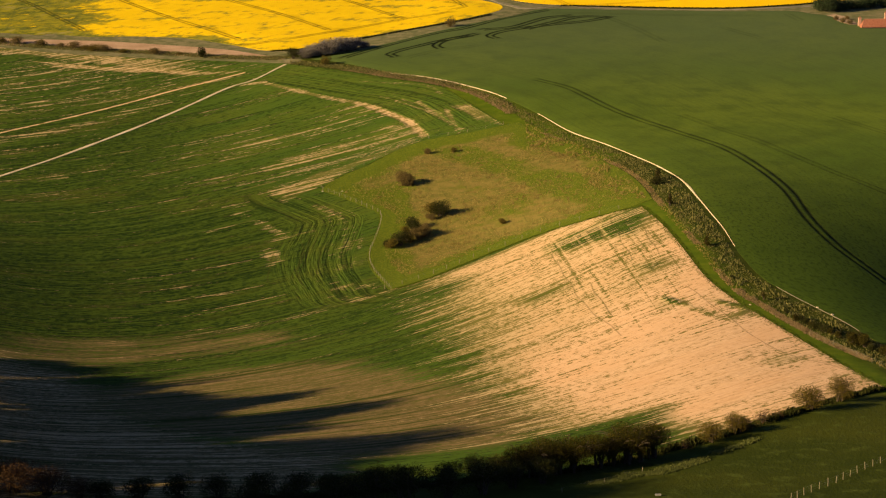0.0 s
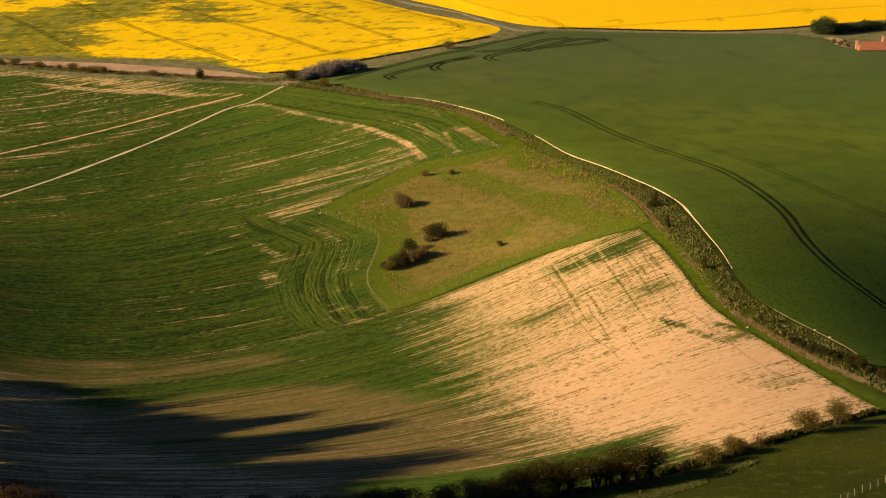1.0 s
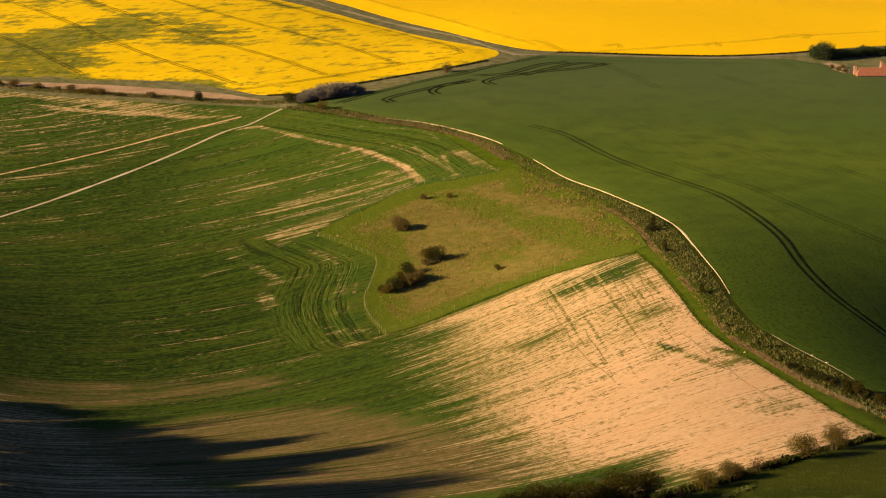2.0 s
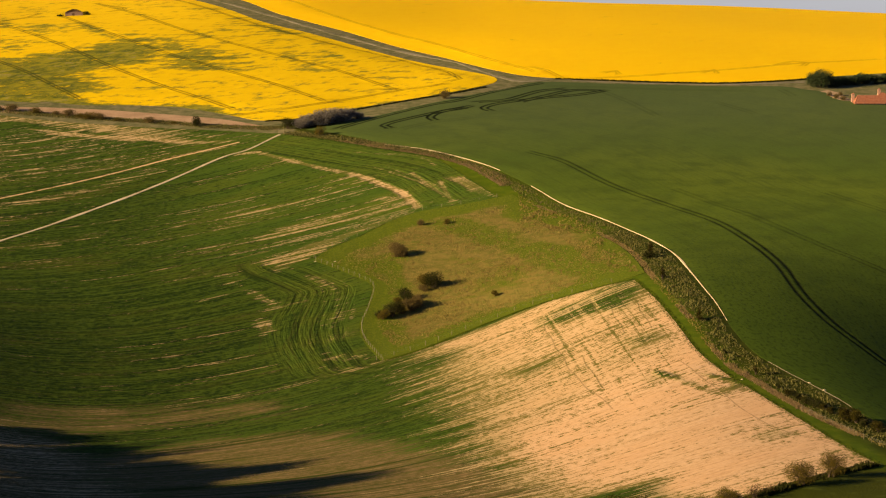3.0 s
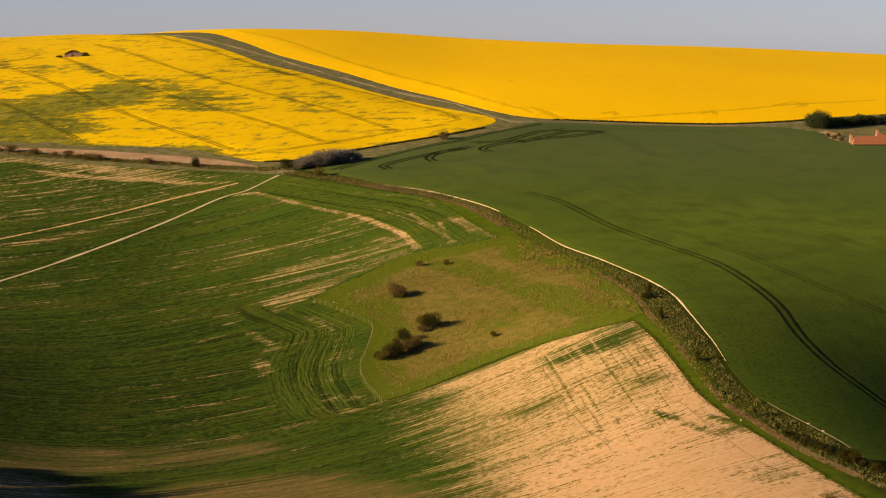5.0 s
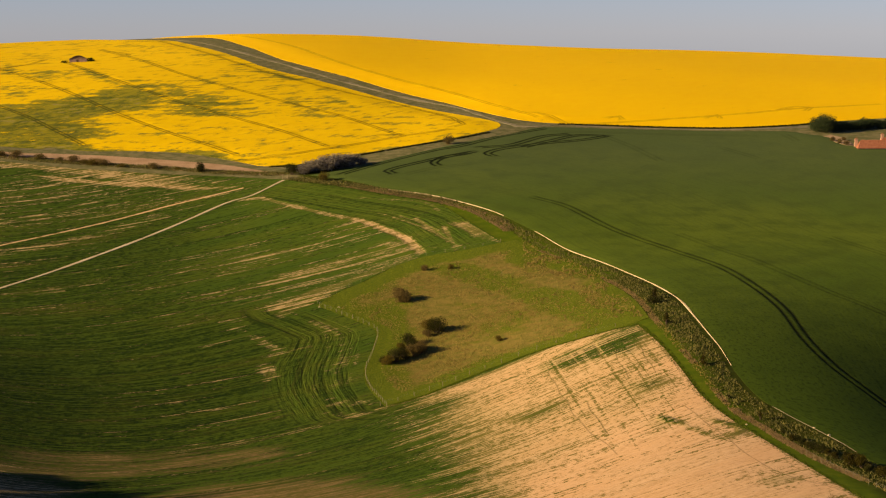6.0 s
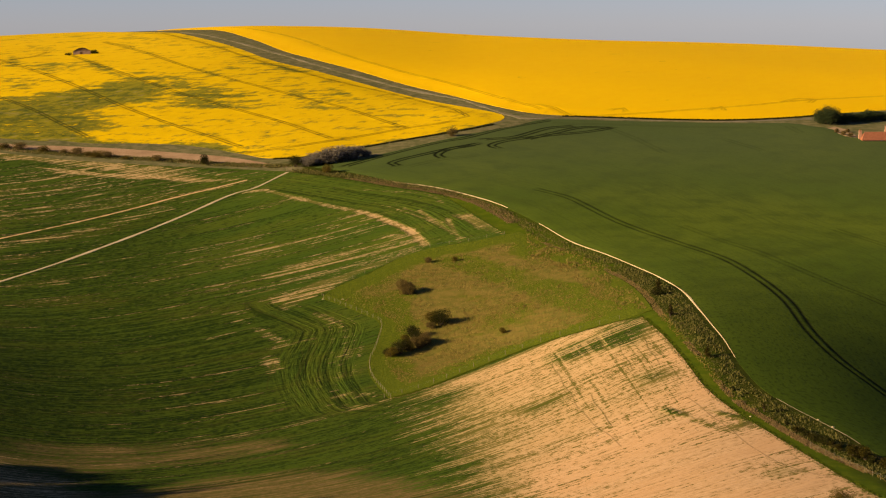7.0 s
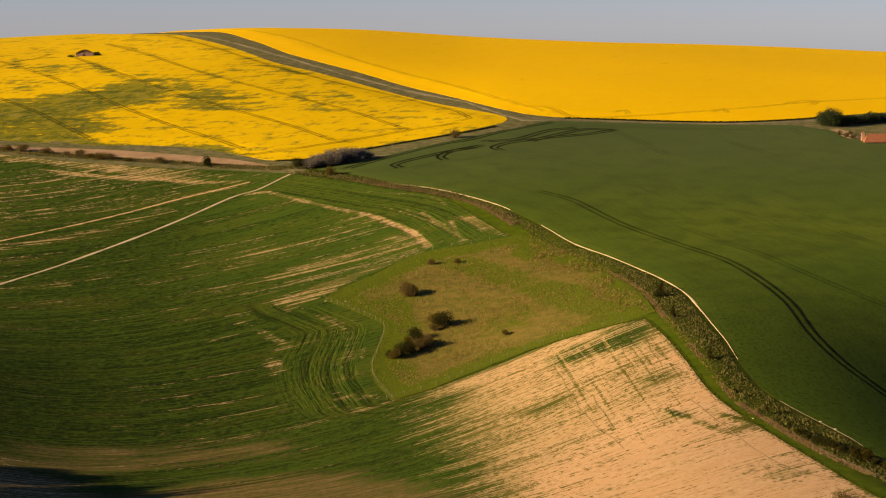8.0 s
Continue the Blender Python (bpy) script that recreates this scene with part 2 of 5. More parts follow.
LEAF_DARK = leaf_material("hawthorn_leaf", (0.012, 0.016, 0.003), (0.050, 0.048, 0.009))
LEAF_HEDGE = leaf_material("half_open_hawthorn", (0.010, 0.011, 0.002), (0.068, 0.054, 0.006))
LEAF_OLIVE = leaf_material("spring_leaf", (0.046, 0.040, 0.006), (0.160, 0.112, 0.018))
LEAF_RUSSET = leaf_material("russet_twigs", (0.056, 0.030, 0.012), (0.115, 0.062, 0.024))
LEAF_TWIG = leaf_material("half_bare_twigs", (0.075, 0.054, 0.017), (0.170, 0.120, 0.038))
LEAF_BLOSSOM = leaf_material("blackthorn_blossom", (0.05, 0.04, 0.028), (0.36, 0.31, 0.245), 0.35)
LEAF_TREE = leaf_material("ash_leaf", (0.024, 0.036, 0.014), (0.056, 0.072, 0.026))
BRACKEN = leaf_material("dead_bracken", (0.13, 0.088, 0.038), (0.32, 0.222, 0.104))
STRAW = leaf_material("straw_tussock", (0.15, 0.115, 0.026), (0.31, 0.235, 0.068))
VERGE_BLADE = leaf_material("verge_grass_blade", (0.045, 0.070, 0.004), (0.105, 0.125, 0.012))
NETTLE = leaf_material("young_nettle_leaf", (0.045, 0.058, 0.010), (0.135, 0.140, 0.040))
BRAMBLE = leaf_material("bramble_leaf", (0.038, 0.044, 0.008), (0.225, 0.195, 0.062))
BARK = plain_material("bark", (0.045, 0.032, 0.022), (0.10, 0.075, 0.052), 6.0)
POST = plain_material("weathered_post", (0.13, 0.11, 0.065), (0.26, 0.215, 0.135), 9.0)
WIRE = plain_material("galvanised_wire", (0.17, 0.16, 0.14), (0.25, 0.24, 0.22), 20.0, 0.5)
PALE_BRICK = plain_material("weathered_pink_brick", (0.30, 0.16, 0.105), (0.46, 0.28, 0.20), 3.0)
TILE = plain_material("clay_tile", (0.25, 0.095, 0.052), (0.37, 0.155, 0.088), 1.6)
STONE_PINK = plain_material("weathered_barn_wall", (0.17, 0.115, 0.095), (0.29, 0.205, 0.165), 1.6)
FLINT = plain_material("flint_wall", (0.20, 0.16, 0.13), (0.40, 0.33, 0.27), 2.5)
RUST = plain_material("rusted_sheet", (0.085, 0.052, 0.032), (0.17, 0.115, 0.078), 1.2)
GLASS_DARK = plain_material("dark_pane", (0.02, 0.022, 0.025), (0.03, 0.033, 0.037), 2.0, 0.15)
WHITE = plain_material("white_paint", (0.62, 0.60, 0.55), (0.78, 0.76, 0.71), 4.0, 0.6)


# ---- the land ----
# the lie of the land: a scarp under the camera, a dry valley, then a long slope up to a rounded crest
PROFILE_Y = np.array([-4900, -1500, -400, -80, 0, 30, 150, 280, 360, 430, 500, 560, 640, 720, 800, 900, 1000, 1100, 1200, 1300, 1400, 1600, 2500, 4900], float)
PROFILE_Z = np.array([20, 40, 80, 90.5, 88.6, 80, 43, 8, 0.5, -2.5, -1.5, 3, 14, 27, 40, 57, 72, 82, 88, 89.5, 87, 72, 30, 10], float)
PROFILE_M = np.gradient(PROFILE_Z, PROFILE_Y)
# crest line of the low spur that carries the footpath
SPUR = np.array([(64, 395), (58, 450), (60, 520), (68, 580), (62, 640), (35, 700), (15, 740), (-20, 770)], float)


def smooth(a, b, v):
    s = np.clip((v - a) / (b - a), 0, 1)
    return s * s * (3 - 2 * s)


def line_distance(px, py, line):
    """Distance of points to a polyline."""
    best = np.full(np.shape(px), 1e9)
    for (ax, ay), (bx, by) in zip(line[:-1], line[1:]):
        dx, dy = bx - ax, by - ay
        s = np.clip(((px - ax) * dx + (py - ay) * dy) / (dx * dx + dy * dy + 1e-9), 0, 1)
        best = np.minimum(best, np.hypot(px - ax - s * dx, py - ay - s * dy))
    return best


def land(x, y):
    """Height of the ground."""
    x, y = np.asarray(x, float), np.asarray(y, float)
    k = np.clip(np.searchsorted(PROFILE_Y, y) - 1, 0, len(PROFILE_Y) - 2)
    w = PROFILE_Y[k + 1] - PROFILE_Y[k]
    s = np.clip((y - PROFILE_Y[k]) / w, 0, 1)
    z = ((1 + 2 * s) * (1 - s) ** 2 * PROFILE_Z[k] + s * (1 - s) ** 2 * w * PROFILE_M[k]
         + s * s * (3 - 2 * s) * PROFILE_Z[k + 1] + s * s * (s - 1) * w * PROFILE_M[k + 1])
    far = smooth(780, 1200, y)
    z = z - far * np.minimum(0.037 * np.hypot(x + 105, 30) - 0.6 - 1.0 * np.exp(-((x + 105) / 60) ** 2) + 1.5 * smooth(-60, 20, x), 40)
    broad = 50 + (15 + 65 * smooth(540, 680, y)) * smooth(-15, 45, x - np.interp(y, SPUR[:, 1], SPUR[:, 0]))  # steep towards the valley, gentle beyond
    z = z + (4.5 + 8.5 * np.exp(-((y - 565) / 90) ** 2)) * np.exp(-(line_distance(x, y, SPUR) / broad) ** 2)
    z = z - 5.0 * smooth(20, -90, x) * np.exp(-((y - 490) / 95) ** 2)
    z = z - 2.5 * np.exp(-(((x + 4) / 30) ** 2 + ((y - 585) / 35) ** 2))
    z = z + 17.0 * np.exp(-((x + 136) / 32) ** 2 - ((y - 392) / 60) ** 2)
    z = z + 14.0 * np.exp(-((x + 165) / 55) ** 2 - ((y - 525) / 75) ** 2)
    z = z - 9.0 * smooth(80, 150, x) * np.exp(-((y - 500) / 95) ** 2)
    z = z + 0.5 * np.sin(x / 31 + 1.3 * np.sin(y / 53)) * np.sin(y / 37 + 0.7) * smooth(60, 300, np.hypot(x, y))
    return z


def curve(points, step=3.0):
    """A smooth line through plan points (Catmull-Rom), about step metres between its points."""
    p = [np.array(q, float) for q in points]
    p = [2 * p[0] - p[1]] + p + [2 * p[-1] - p[-2]]
    out = []
    for a, b, c, d in zip(p[:-3], p[1:-2], p[2:-1], p[3:]):
        n = max(1, int(np.hypot(*(c - b)) / step))
        for k in range(n):
            s = k / n
            out.append(0.5 * (2 * b + (c - a) * s + (2 * a - 5 * b + 4 * c - d) * s * s + (3 * b - a - 3 * c + d) * s ** 3))
    out.append(p[-2])
    return np.array(out)


def shift(line, d):
    """The line moved d metres to its right."""
    g = np.gradient(line, axis=0)
    g /= np.hypot(g[:, 0], g[:, 1])[:, None] + 1e-9
    return line + d * np.stack([g[:, 1], -g[:, 0]], 1)


def inside(px, py, poly):
    hit = np.zeros(np.shape(px), bool)
    for (ax, ay), (bx, by) in zip(poly, np.roll(poly, -1, axis=0)):
        cross = (ay > py) != (by > py)
        hit ^= cross & (px < (bx - ax) * (py - ay) / (by - ay + 1e-12) + ax)
    return hit


def within(px, py, poly, soft):
    """1 inside the outline, 0 outside, fading over soft metres either side."""
    poly = np.array(poly, float)
    d = line_distance(px, py, np.vstack([poly, poly[:1]]))
    d = np.where(inside(px, py, poly), d, -d)
    return smooth(-soft, soft, d)


def along(px, py, line, half, soft):
    """1 on a line half metres wide to each side, fading over soft metres."""
    return 1 - smooth(half, half + soft, line_distance(px, py, line))


def mesh_of(name, verts, faces, material, parent=None):
    me = bpy.data.meshes.new(name)
    me.from_pydata(verts, [], faces)
    me.materials.append(material)
    me.validate()
    ob = new(name, me)
    ob.parent = parent
    return ob


def give(ob, name, values):
    """A value at each corner point of a mesh, for its material."""
    values = np.asarray(values, float)
    vector = values.ndim == 2
    a = ob.data.attributes.new(name, "FLOAT_VECTOR" if vector else "FLOAT", "POINT")
    a.data.foreach_set("vector" if vector else "value", values.ravel())


def spread(name, outline, step, material, height=0.15, lines=(), ragged=0.0, lift=None):
    """A crop or sward that stands height metres on the land inside an outline, with closed edges. lines: finer points along these."""
    outline = np.array(outline, float)
    lo, hi = outline.min(0), outline.max(0)
    gx, gy = np.meshgrid(np.arange(lo[0], hi[0], step), np.arange(lo[1], hi[1], step))
    rng = np.random.default_rng(len(outline) + int(step * 10))
    pts = np.stack([gx.ravel(), gy.ravel()], 1) + rng.uniform(-0.3, 0.3, (gx.size, 2)) * step
    extra = [shift(l, d) for l, offsets in lines for d in offsets]
    if extra:
        reach = max(max(o) for _, o in lines) + 0.5 * step
        clear = np.full(len(pts), 1e9)
        for l, _ in lines:
            clear = np.minimum(clear, line_distance(pts[:, 0], pts[:, 1], l))
        pts = pts[clear > min(reach, 2.5)]
    edges, first = [], len(outline) + len(pts)
    for e in extra:
        edges += [(first + k, first + k + 1) for k in range(len(e) - 1)]
        first += len(e)
    pts = np.vstack([pts] + extra) if extra else pts
    closed = np.vstack([outline, outline[:1]])
    keep = inside(pts[:, 0], pts[:, 1], outline) & (line_distance(pts[:, 0], pts[:, 1], closed) > 0.3)
    number = np.cumsum(keep) - 1 + len(outline)
    n0 = len(outline)
    edges = [(int(number[a - n0]), int(number[b - n0])) for a, b in edges if keep[a - n0] and keep[b - n0]]
    pts = pts[keep]
    co = [Vector((float(x), float(y))) for x, y in np.vstack([outline, pts])]
    v, _, f, *_ = delaunay_2d_cdt(co, edges, [list(range(len(outline)))], 1, 1e-4)
    v = np.array([(q.x, q.y) for q in v])
    z = land(v[:, 0], v[:, 1]) + height
    if ragged:
        z = z + ragged * (rng.random(len(z)) - 0.5)
    if lift is not None:
        z = z + lift(v[:, 0], v[:, 1])
    use = {}
    for q in f:
        for a, b in zip(q, q[1:] + q[:1]):
            use[(a, b)] = use.get((b, a), 0) + 1
    rim = [e for e in use if (e[1], e[0]) not in use]
    low, top = {}, {}
    verts = [(*v[k], z[k]) for k in range(len(v))]
    faces = [tuple(q) for q in f]
    for a, b in rim:
        for k in (a, b):
            if k not in low:
                low[k], top[k] = len(verts), len(verts) + 1
                verts += [(v[k][0], v[k][1], float(land(v[k][0], v[k][1])) - 0.4), (v[k][0], v[k][1], z[k])]
        faces.append((top[b], top[a], low[a], low[b]))
    ob = mesh_of(name, verts, faces, material)
    ob.data.polygons.foreach_set("use_smooth", [True] * len(ob.data.polygons))
    return ob, np.array([q[:2] for q in verts])


def ribbon(name, line, half, material, height=0.06, wobble=0.3, taper=0.0):
    """A narrow way on the land, cambered, with uneven edges."""
    rng = np.random.default_rng(int(abs(line[0][0]) * 10) + 3)
    verts, faces = [], []
    n = len(line)
    w = half * (1 + wobble * np.convolve(rng.normal(size=n + 4), np.ones(5) / 2.2, "valid"))
    w = np.maximum(w, 0.3 * half)
    if taper:  # thins out at both ends
        run = np.concatenate([[0], np.cumsum(np.hypot(*np.diff(line, axis=0).T))])
        w = w * (0.12 + 0.88 * smooth(0, taper, np.minimum(run, run[-1] - run)))
    for k, s in enumerate((-1.0, -0.8, 0.0, 0.8, 1.0)):
        side = np.stack([shift(line, s * w[j])[j] for j in range(n)])
        z = land(side[:, 0], side[:, 1]) + (height if abs(s) < 0.9 else -0.1)
        verts.append(np.column_stack([side, z]))
    verts = np.concatenate(verts)
    for k in range(4):
        for j in range(n - 1):
            faces.append((k * n + j, k * n + j + 1, (k + 1) * n + j + 1, (k + 1) * n + j))
    return mesh_of(name, [tuple(q) for q in verts], faces, material)

# plan lines, x to the right and y ahead of the camera
BANK = curve([(-58.2, 786.3), (-37.7, 768.5), (-20.0, 753.7), (-6.8, 744.0), (6.1, 729.5), (14.7, 709.9), (18.9, 698.7), (27.5, 675.9), (38.2, 654.3), (47.4, 624.8), (51.2, 604.2), (53.0, 582.5), (55.0, 557.2), (57.9, 532.6), (60.1, 510.8), (62.6, 494.2), (67.2, 481.8), (71.5, 469.4), (75.5, 457.9), (79.5, 447.8), (84.6, 432.9), (96.0, 400.1)])
PATH = curve([(-20.2, 759.8), (-6.8, 751.6), (6.1, 738.3), (15.1, 725.7), (21.9, 711.4), (28.4, 696.0), (36.0, 675.0), (46.4, 654.5), (55.6, 629.1), (61.6, 602.8), (63.6, 579.1), (64.9, 560.6), (66.2, 545.1), (67.4, 522.8), (70.1, 504.3), (74.7, 492.4), (79.5, 482.4), (83.9, 472.3), (89.0, 456.7), (104.1, 430.2)])
FIELD_SIDE = curve([(48.5, 577.8), (52.0, 552.6), (54.7, 527.2), (57.3, 503.4), (61.6, 486.0), (66.0, 473.4), (70.1, 460.6), (73.7, 446.7), (76.7, 431.2), (80.2, 412.6)])
PASTURE_UP = curve([(16.5, 688.5), (5.6, 683.8), (-6.4, 681.2), (-16.5, 672.6), (-26.1, 656.9), (-32.3, 647.9), (-37.3, 635.3)])
PASTURE_SIDE = curve([(-37.3, 635.3), (-33.1, 630.5), (-24.7, 619.6), (-19.8, 611.6), (-20.6, 594.3), (-21.9, 579.8), (-20.5, 563.7), (-15.4, 540.1)])
PASTURE_LOW = curve([(-15.4, 540.1), (-5.5, 548.2), (7.2, 563.0), (21.8, 572.8), (35.0, 575.4), (48.5, 577.8)])
HEDGE = curve([(80.0, 410.4), (71.5, 401.2), (59.0, 386.8), (47.8, 375.9), (35.3, 366.1), (25.5, 359.4), (17.8, 354.1), (8.7, 351.2), (-0.3, 347.7), (-9.2, 343.8), (-17.8, 339.8), (-60.0, 333.9), (-106.0, 327.5)])
TOP_LEFT = curve([(-260.3, 869.0), (-164.4, 827.6), (-141.9, 817.2), (-120.5, 809.6), (-99.4, 802.6), (-78.8, 796.3), (-58.2, 786.3)])
EARTH_LOW = curve([(-260.3, 873.1), (-167.9, 834.3), (-145.5, 825.9), (-123.7, 818.2), (-102.3, 810.9), (-81.1, 801.8), (-58.4, 793.6)])
EARTH_HIGH = curve([(-260.4, 881.3), (-169.8, 844.3), (-148.0, 840.1), (-126.3, 835.6), (-104.3, 827.1), (-82.5, 816.9), (-67.6, 804.8), (-57.5, 795.0)])
RAPE_LEFT = np.vstack([curve([(-330, 905), (-171.4, 852.5), (-149.5, 849.4), (-133.8, 843.7), (-116.8, 842.9), (-97.1, 837.3), (-76.7, 821.0), (-65.7, 811.4), (-51.6, 812.8), (-37.9, 826.7), (-21.7, 838.2), (-0.7, 851.0), (14.4, 865.5), (20.0, 875.2), (19.8, 885.4), (12.7, 897.1)]),
                       shift(curve([(-0.8, 922.1), (-19.7, 946.9), (-37.2, 971.4), (-55.5, 997.5), (-77.6, 1026.7), (-93.4, 1061.2), (-111.1, 1106.5), (-130.7, 1158.2), (-151.1, 1205.8), (-180, 1270), (-215, 1340), (-240, 1400)], 6), -4.0), [(-340, 1400)]])
RAPE_RIGHT = np.vstack([curve([(173.5, 909.5), (144.7, 896.3), (132.6, 890.5), (109.7, 884.6), (87.6, 884.4), (65.6, 885.9), (43.6, 886.9), (30.4, 891.8), (17.4, 908.3), (-0.8, 940.9), (-20.1, 966.8), (-40.6, 999.0), (-62.6, 1032.3), (-80.4, 1065.0), (-98.6, 1120.6), (-114.7, 1171.6), (-131, 1210), (-162, 1275), (-196, 1345), (-220, 1400)], 4), [(460, 1400), (460, 980), (300, 950)]])
WHEAT_TOP = curve([(-48.2, 790.2), (-36.7, 798.2), (-21.2, 815.8), (-4.9, 833.0), (9.9, 847.5), (25.1, 862.7), (37.6, 877.4), (65.0, 877.6), (86.9, 877.3), (108.6, 876.0), (130.5, 876.3), (138.3, 870.0), (145.8, 862.7), (147.6, 848.8), (161.0, 843.1)])
LANE = curve([(59.6, 886.5), (43.6, 883.1), (30.0, 877.4), (24.9, 882.0), (16.9, 897.0), (7.9, 919.0), (0.0, 933.2), (-24.6, 962.0), (-60.3, 1014.2), (-76.1, 1041.3), (-91.0, 1069.6), (-107.2, 1106.2), (-123.2, 1150.3), (-140.6, 1180.5)])
CHALK_TRACK = curve([(-147.1, 630.1), (-131.6, 655.2), (-118.4, 674.9), (-104.8, 699.1), (-90.5, 726.6), (-75.0, 755.6), (-66.2, 764.8), (-57.0, 784.0)])
# bare or thin strips in the young wheat: line, half width, fade, amount
THIN_A = [([(-154.9, 689.7), (-140.8, 703.8), (-125.8, 719.6), (-110.2, 737.3), (-94.0, 756.0), (-80.0, 768.4), (-71.0, 776.1)], 0.32, 0.7, 0.88),
    ([(-138.8, 693.2), (-123.7, 706.6), (-108.4, 723.9), (-94.3, 743.5)], 1.2, 2.5, 0.42),
    ([(-63.0, 760.0), (-51.7, 747.0), (-39.9, 735.0), (-28.5, 725.3), (-19.1, 712.4), (-12.7, 701.1), (-7.8, 685.2)], 0.7, 1.0, 0.75),
    ([(-47.2, 627.2), (-38.5, 642.9), (-29.5, 659.4), (-19.8, 671.2), (-9.9, 680.0)], 1.2, 1.2, 0.55),
    ([(-50.0, 642.5), (-39.9, 655.9), (-27.9, 669.9), (-14.0, 685.6)], 2.5, 3.0, 0.36),
    ([(-61.9, 689.3), (-47.9, 698.7), (-31.9, 710.6)], 1.2, 4.0, 0.22)]
THIN_B = [([(-1.2, 711.2), (2.2, 687.4)], 0.4, 0.8, 0.5),
    ([(4.1, 714.1), (11.0, 697.8), (16.9, 690.9)], 1.4, 1.5, 0.55),
    ([(-10.3, 723.6), (-1.3, 698.8), (3.1, 688.4)], 0.4, 0.8, 0.5),
    ([(-24.1, 748.9), (-8.0, 741.5), (-3.0, 730.3)], 0.4, 0.8, 0.45),
    ([(-200.1, 842.4), (-163.8, 824.8), (-141.6, 815.2), (-119.6, 803.1), (-91.2, 782.7)], 2.0, 4.0, 0.42),
    ([(-150.0, 824.2), (-123.2, 814.4)], 1.8, 1.5, 0.8),
    ([(-69.6, 759.9), (-62.0, 759.6)], 0.8, 0.8, 0.6),
    ([(-47.1, 625.5), (-40.0, 611.4), (-36.6, 594.4), (-37.7, 573.7), (-38.0, 554.1)], 0.14, 0.6, 0.36)]
THIN_C = [([(-45.2, 632.4), (-34.7, 613.6), (-31.5, 594.4), (-33.3, 572.1), (-33.5, 550.7)], 0.14, 0.6, 0.36),
    ([(-37.5, 622.7), (-29.8, 608.6), (-27.6, 592.1), (-28.7, 569.1), (-29.0, 544.4)], 0.6, 1.0, 0.4),
    ([(-35.5, 628.7), (-26.1, 610.7), (-24.0, 589.7), (-25.6, 563.3), (-24.0, 540.2)], 0.14, 0.6, 0.34),
    ([(-47.1, 582.6), (-45.0, 574.0), (-46.5, 570.2)], 0.8, 1.2, 0.42),
    ([(-58.9, 616.3), (-50.2, 604.6), (-45.9, 597.1)], 0.8, 1.2, 0.42),
    ([(-118.7, 650.6), (-111.8, 654.0)], 0.4, 0.6, 0.5),
    ([(-29.9, 538.5), (-19.9, 533.1), (-11.9, 533.2)], 1.0, 1.5, 0.35)]
THIN_D = [([(-54.4, 659.7), (-40.2, 673.6), (-27.1, 686.3), (-13.4, 693.0)], 0.8, 1.8, 0.48),
    ([(-63.4, 687.2), (-55.1, 691.5)], 1.0, 1.8, 0.5),
    ([(-49.2, 668.5), (-33.9, 683.0), (-18.6, 689.9)], 0.8, 1.5, 0.5),
    ([(-80.8, 688.3), (-61.3, 703.7)], 0.3, 0.8, 0.5),
    ([(-62.4, 620.8), (-56.5, 624.4)], 0.8, 1.0, 0.5),
    ([(-49.2, 632.8), (-39.0, 650.7), (-32.7, 657.0)], 0.5, 1.0, 0.6),
    ([(-138.5, 796.6), (-107.1, 784.8)], 0.8, 1.2, 0.6),
    ([(-113.8, 790.4), (-89.0, 780.7)], 1.0, 1.5, 0.7),
    ([(-146.3, 732.6), (-114.6, 767.8), (-96.7, 779.6)], 0.3, 0.8, 0.42),
    ([(-90.8, 779.4), (-75.2, 779.0)], 0.8, 1.0, 0.6)]
THIN_E = [([(-36.9, 711.5), (-20.6, 699.5), (-13.4, 690.6)], 1.2, 2.0, 0.4),
    ([(-67.1, 751.9), (-55.8, 751.7)], 0.5, 1.0, 0.5),
    ([(-29.4, 750.8), (-18.0, 746.1)], 0.6, 0.8, 0.65),
    ([(-62.2, 544.7), (-52.7, 546.3)], 0.3, 0.8, 0.42),
    ([(-80.6, 558.2), (-70.8, 559.4)], 0.3, 0.8, 0.40),
    ([(-146.9, 803.3), (-132.1, 796.6), (-116.5, 790.8), (-102.9, 786.8), (-89.9, 781.3)], 0.3, 0.5, 0.62),
    ([(-119.8, 804.2), (-98.2, 796.6), (-78.3, 786.8)], 1.6, 1.6, 0.42),
    ([(-136.3, 693.6), (-121.8, 710.9), (-107.3, 726.8), (-96.7, 737.6)], 0.3, 0.5, 0.5)]
THIN_F = [([(-84.8, 668.8), (-75.5, 679.0), (-66.2, 688.7), (-54.9, 700.1)], 0.2, 0.5, 0.45),
    ([(-65.2, 678.2), (-52.4, 689.8), (-37.8, 701.6)], 0.5, 1.0, 0.42),
    ([(-53.2, 658.0), (-35.9, 672.1), (-16.6, 683.9)], 0.2, 0.6, 0.45),
    ([(-25.4, 735.3), (-10.0, 715.8), (0.9, 693.9)], 0.2, 0.4, 0.5),
    ([(-17.7, 730.5), (-4.6, 711.0), (1.8, 696.6)], 0.2, 0.4, 0.45),
    ([(4.4, 714.2), (10.1, 703.6), (15.7, 693.2)], 0.3, 0.5, 0.55),
    ([(5.2, 706.8), (8.8, 695.1)], 0.25, 0.5, 0.5),
    ([(0.8, 714.5), (3.6, 709.2)], 0.3, 0.5, 0.5),
    ([(-151.7, 773.9), (-136.9, 789.5), (-122.2, 810.7)], 0.25, 0.5, 0.42)]
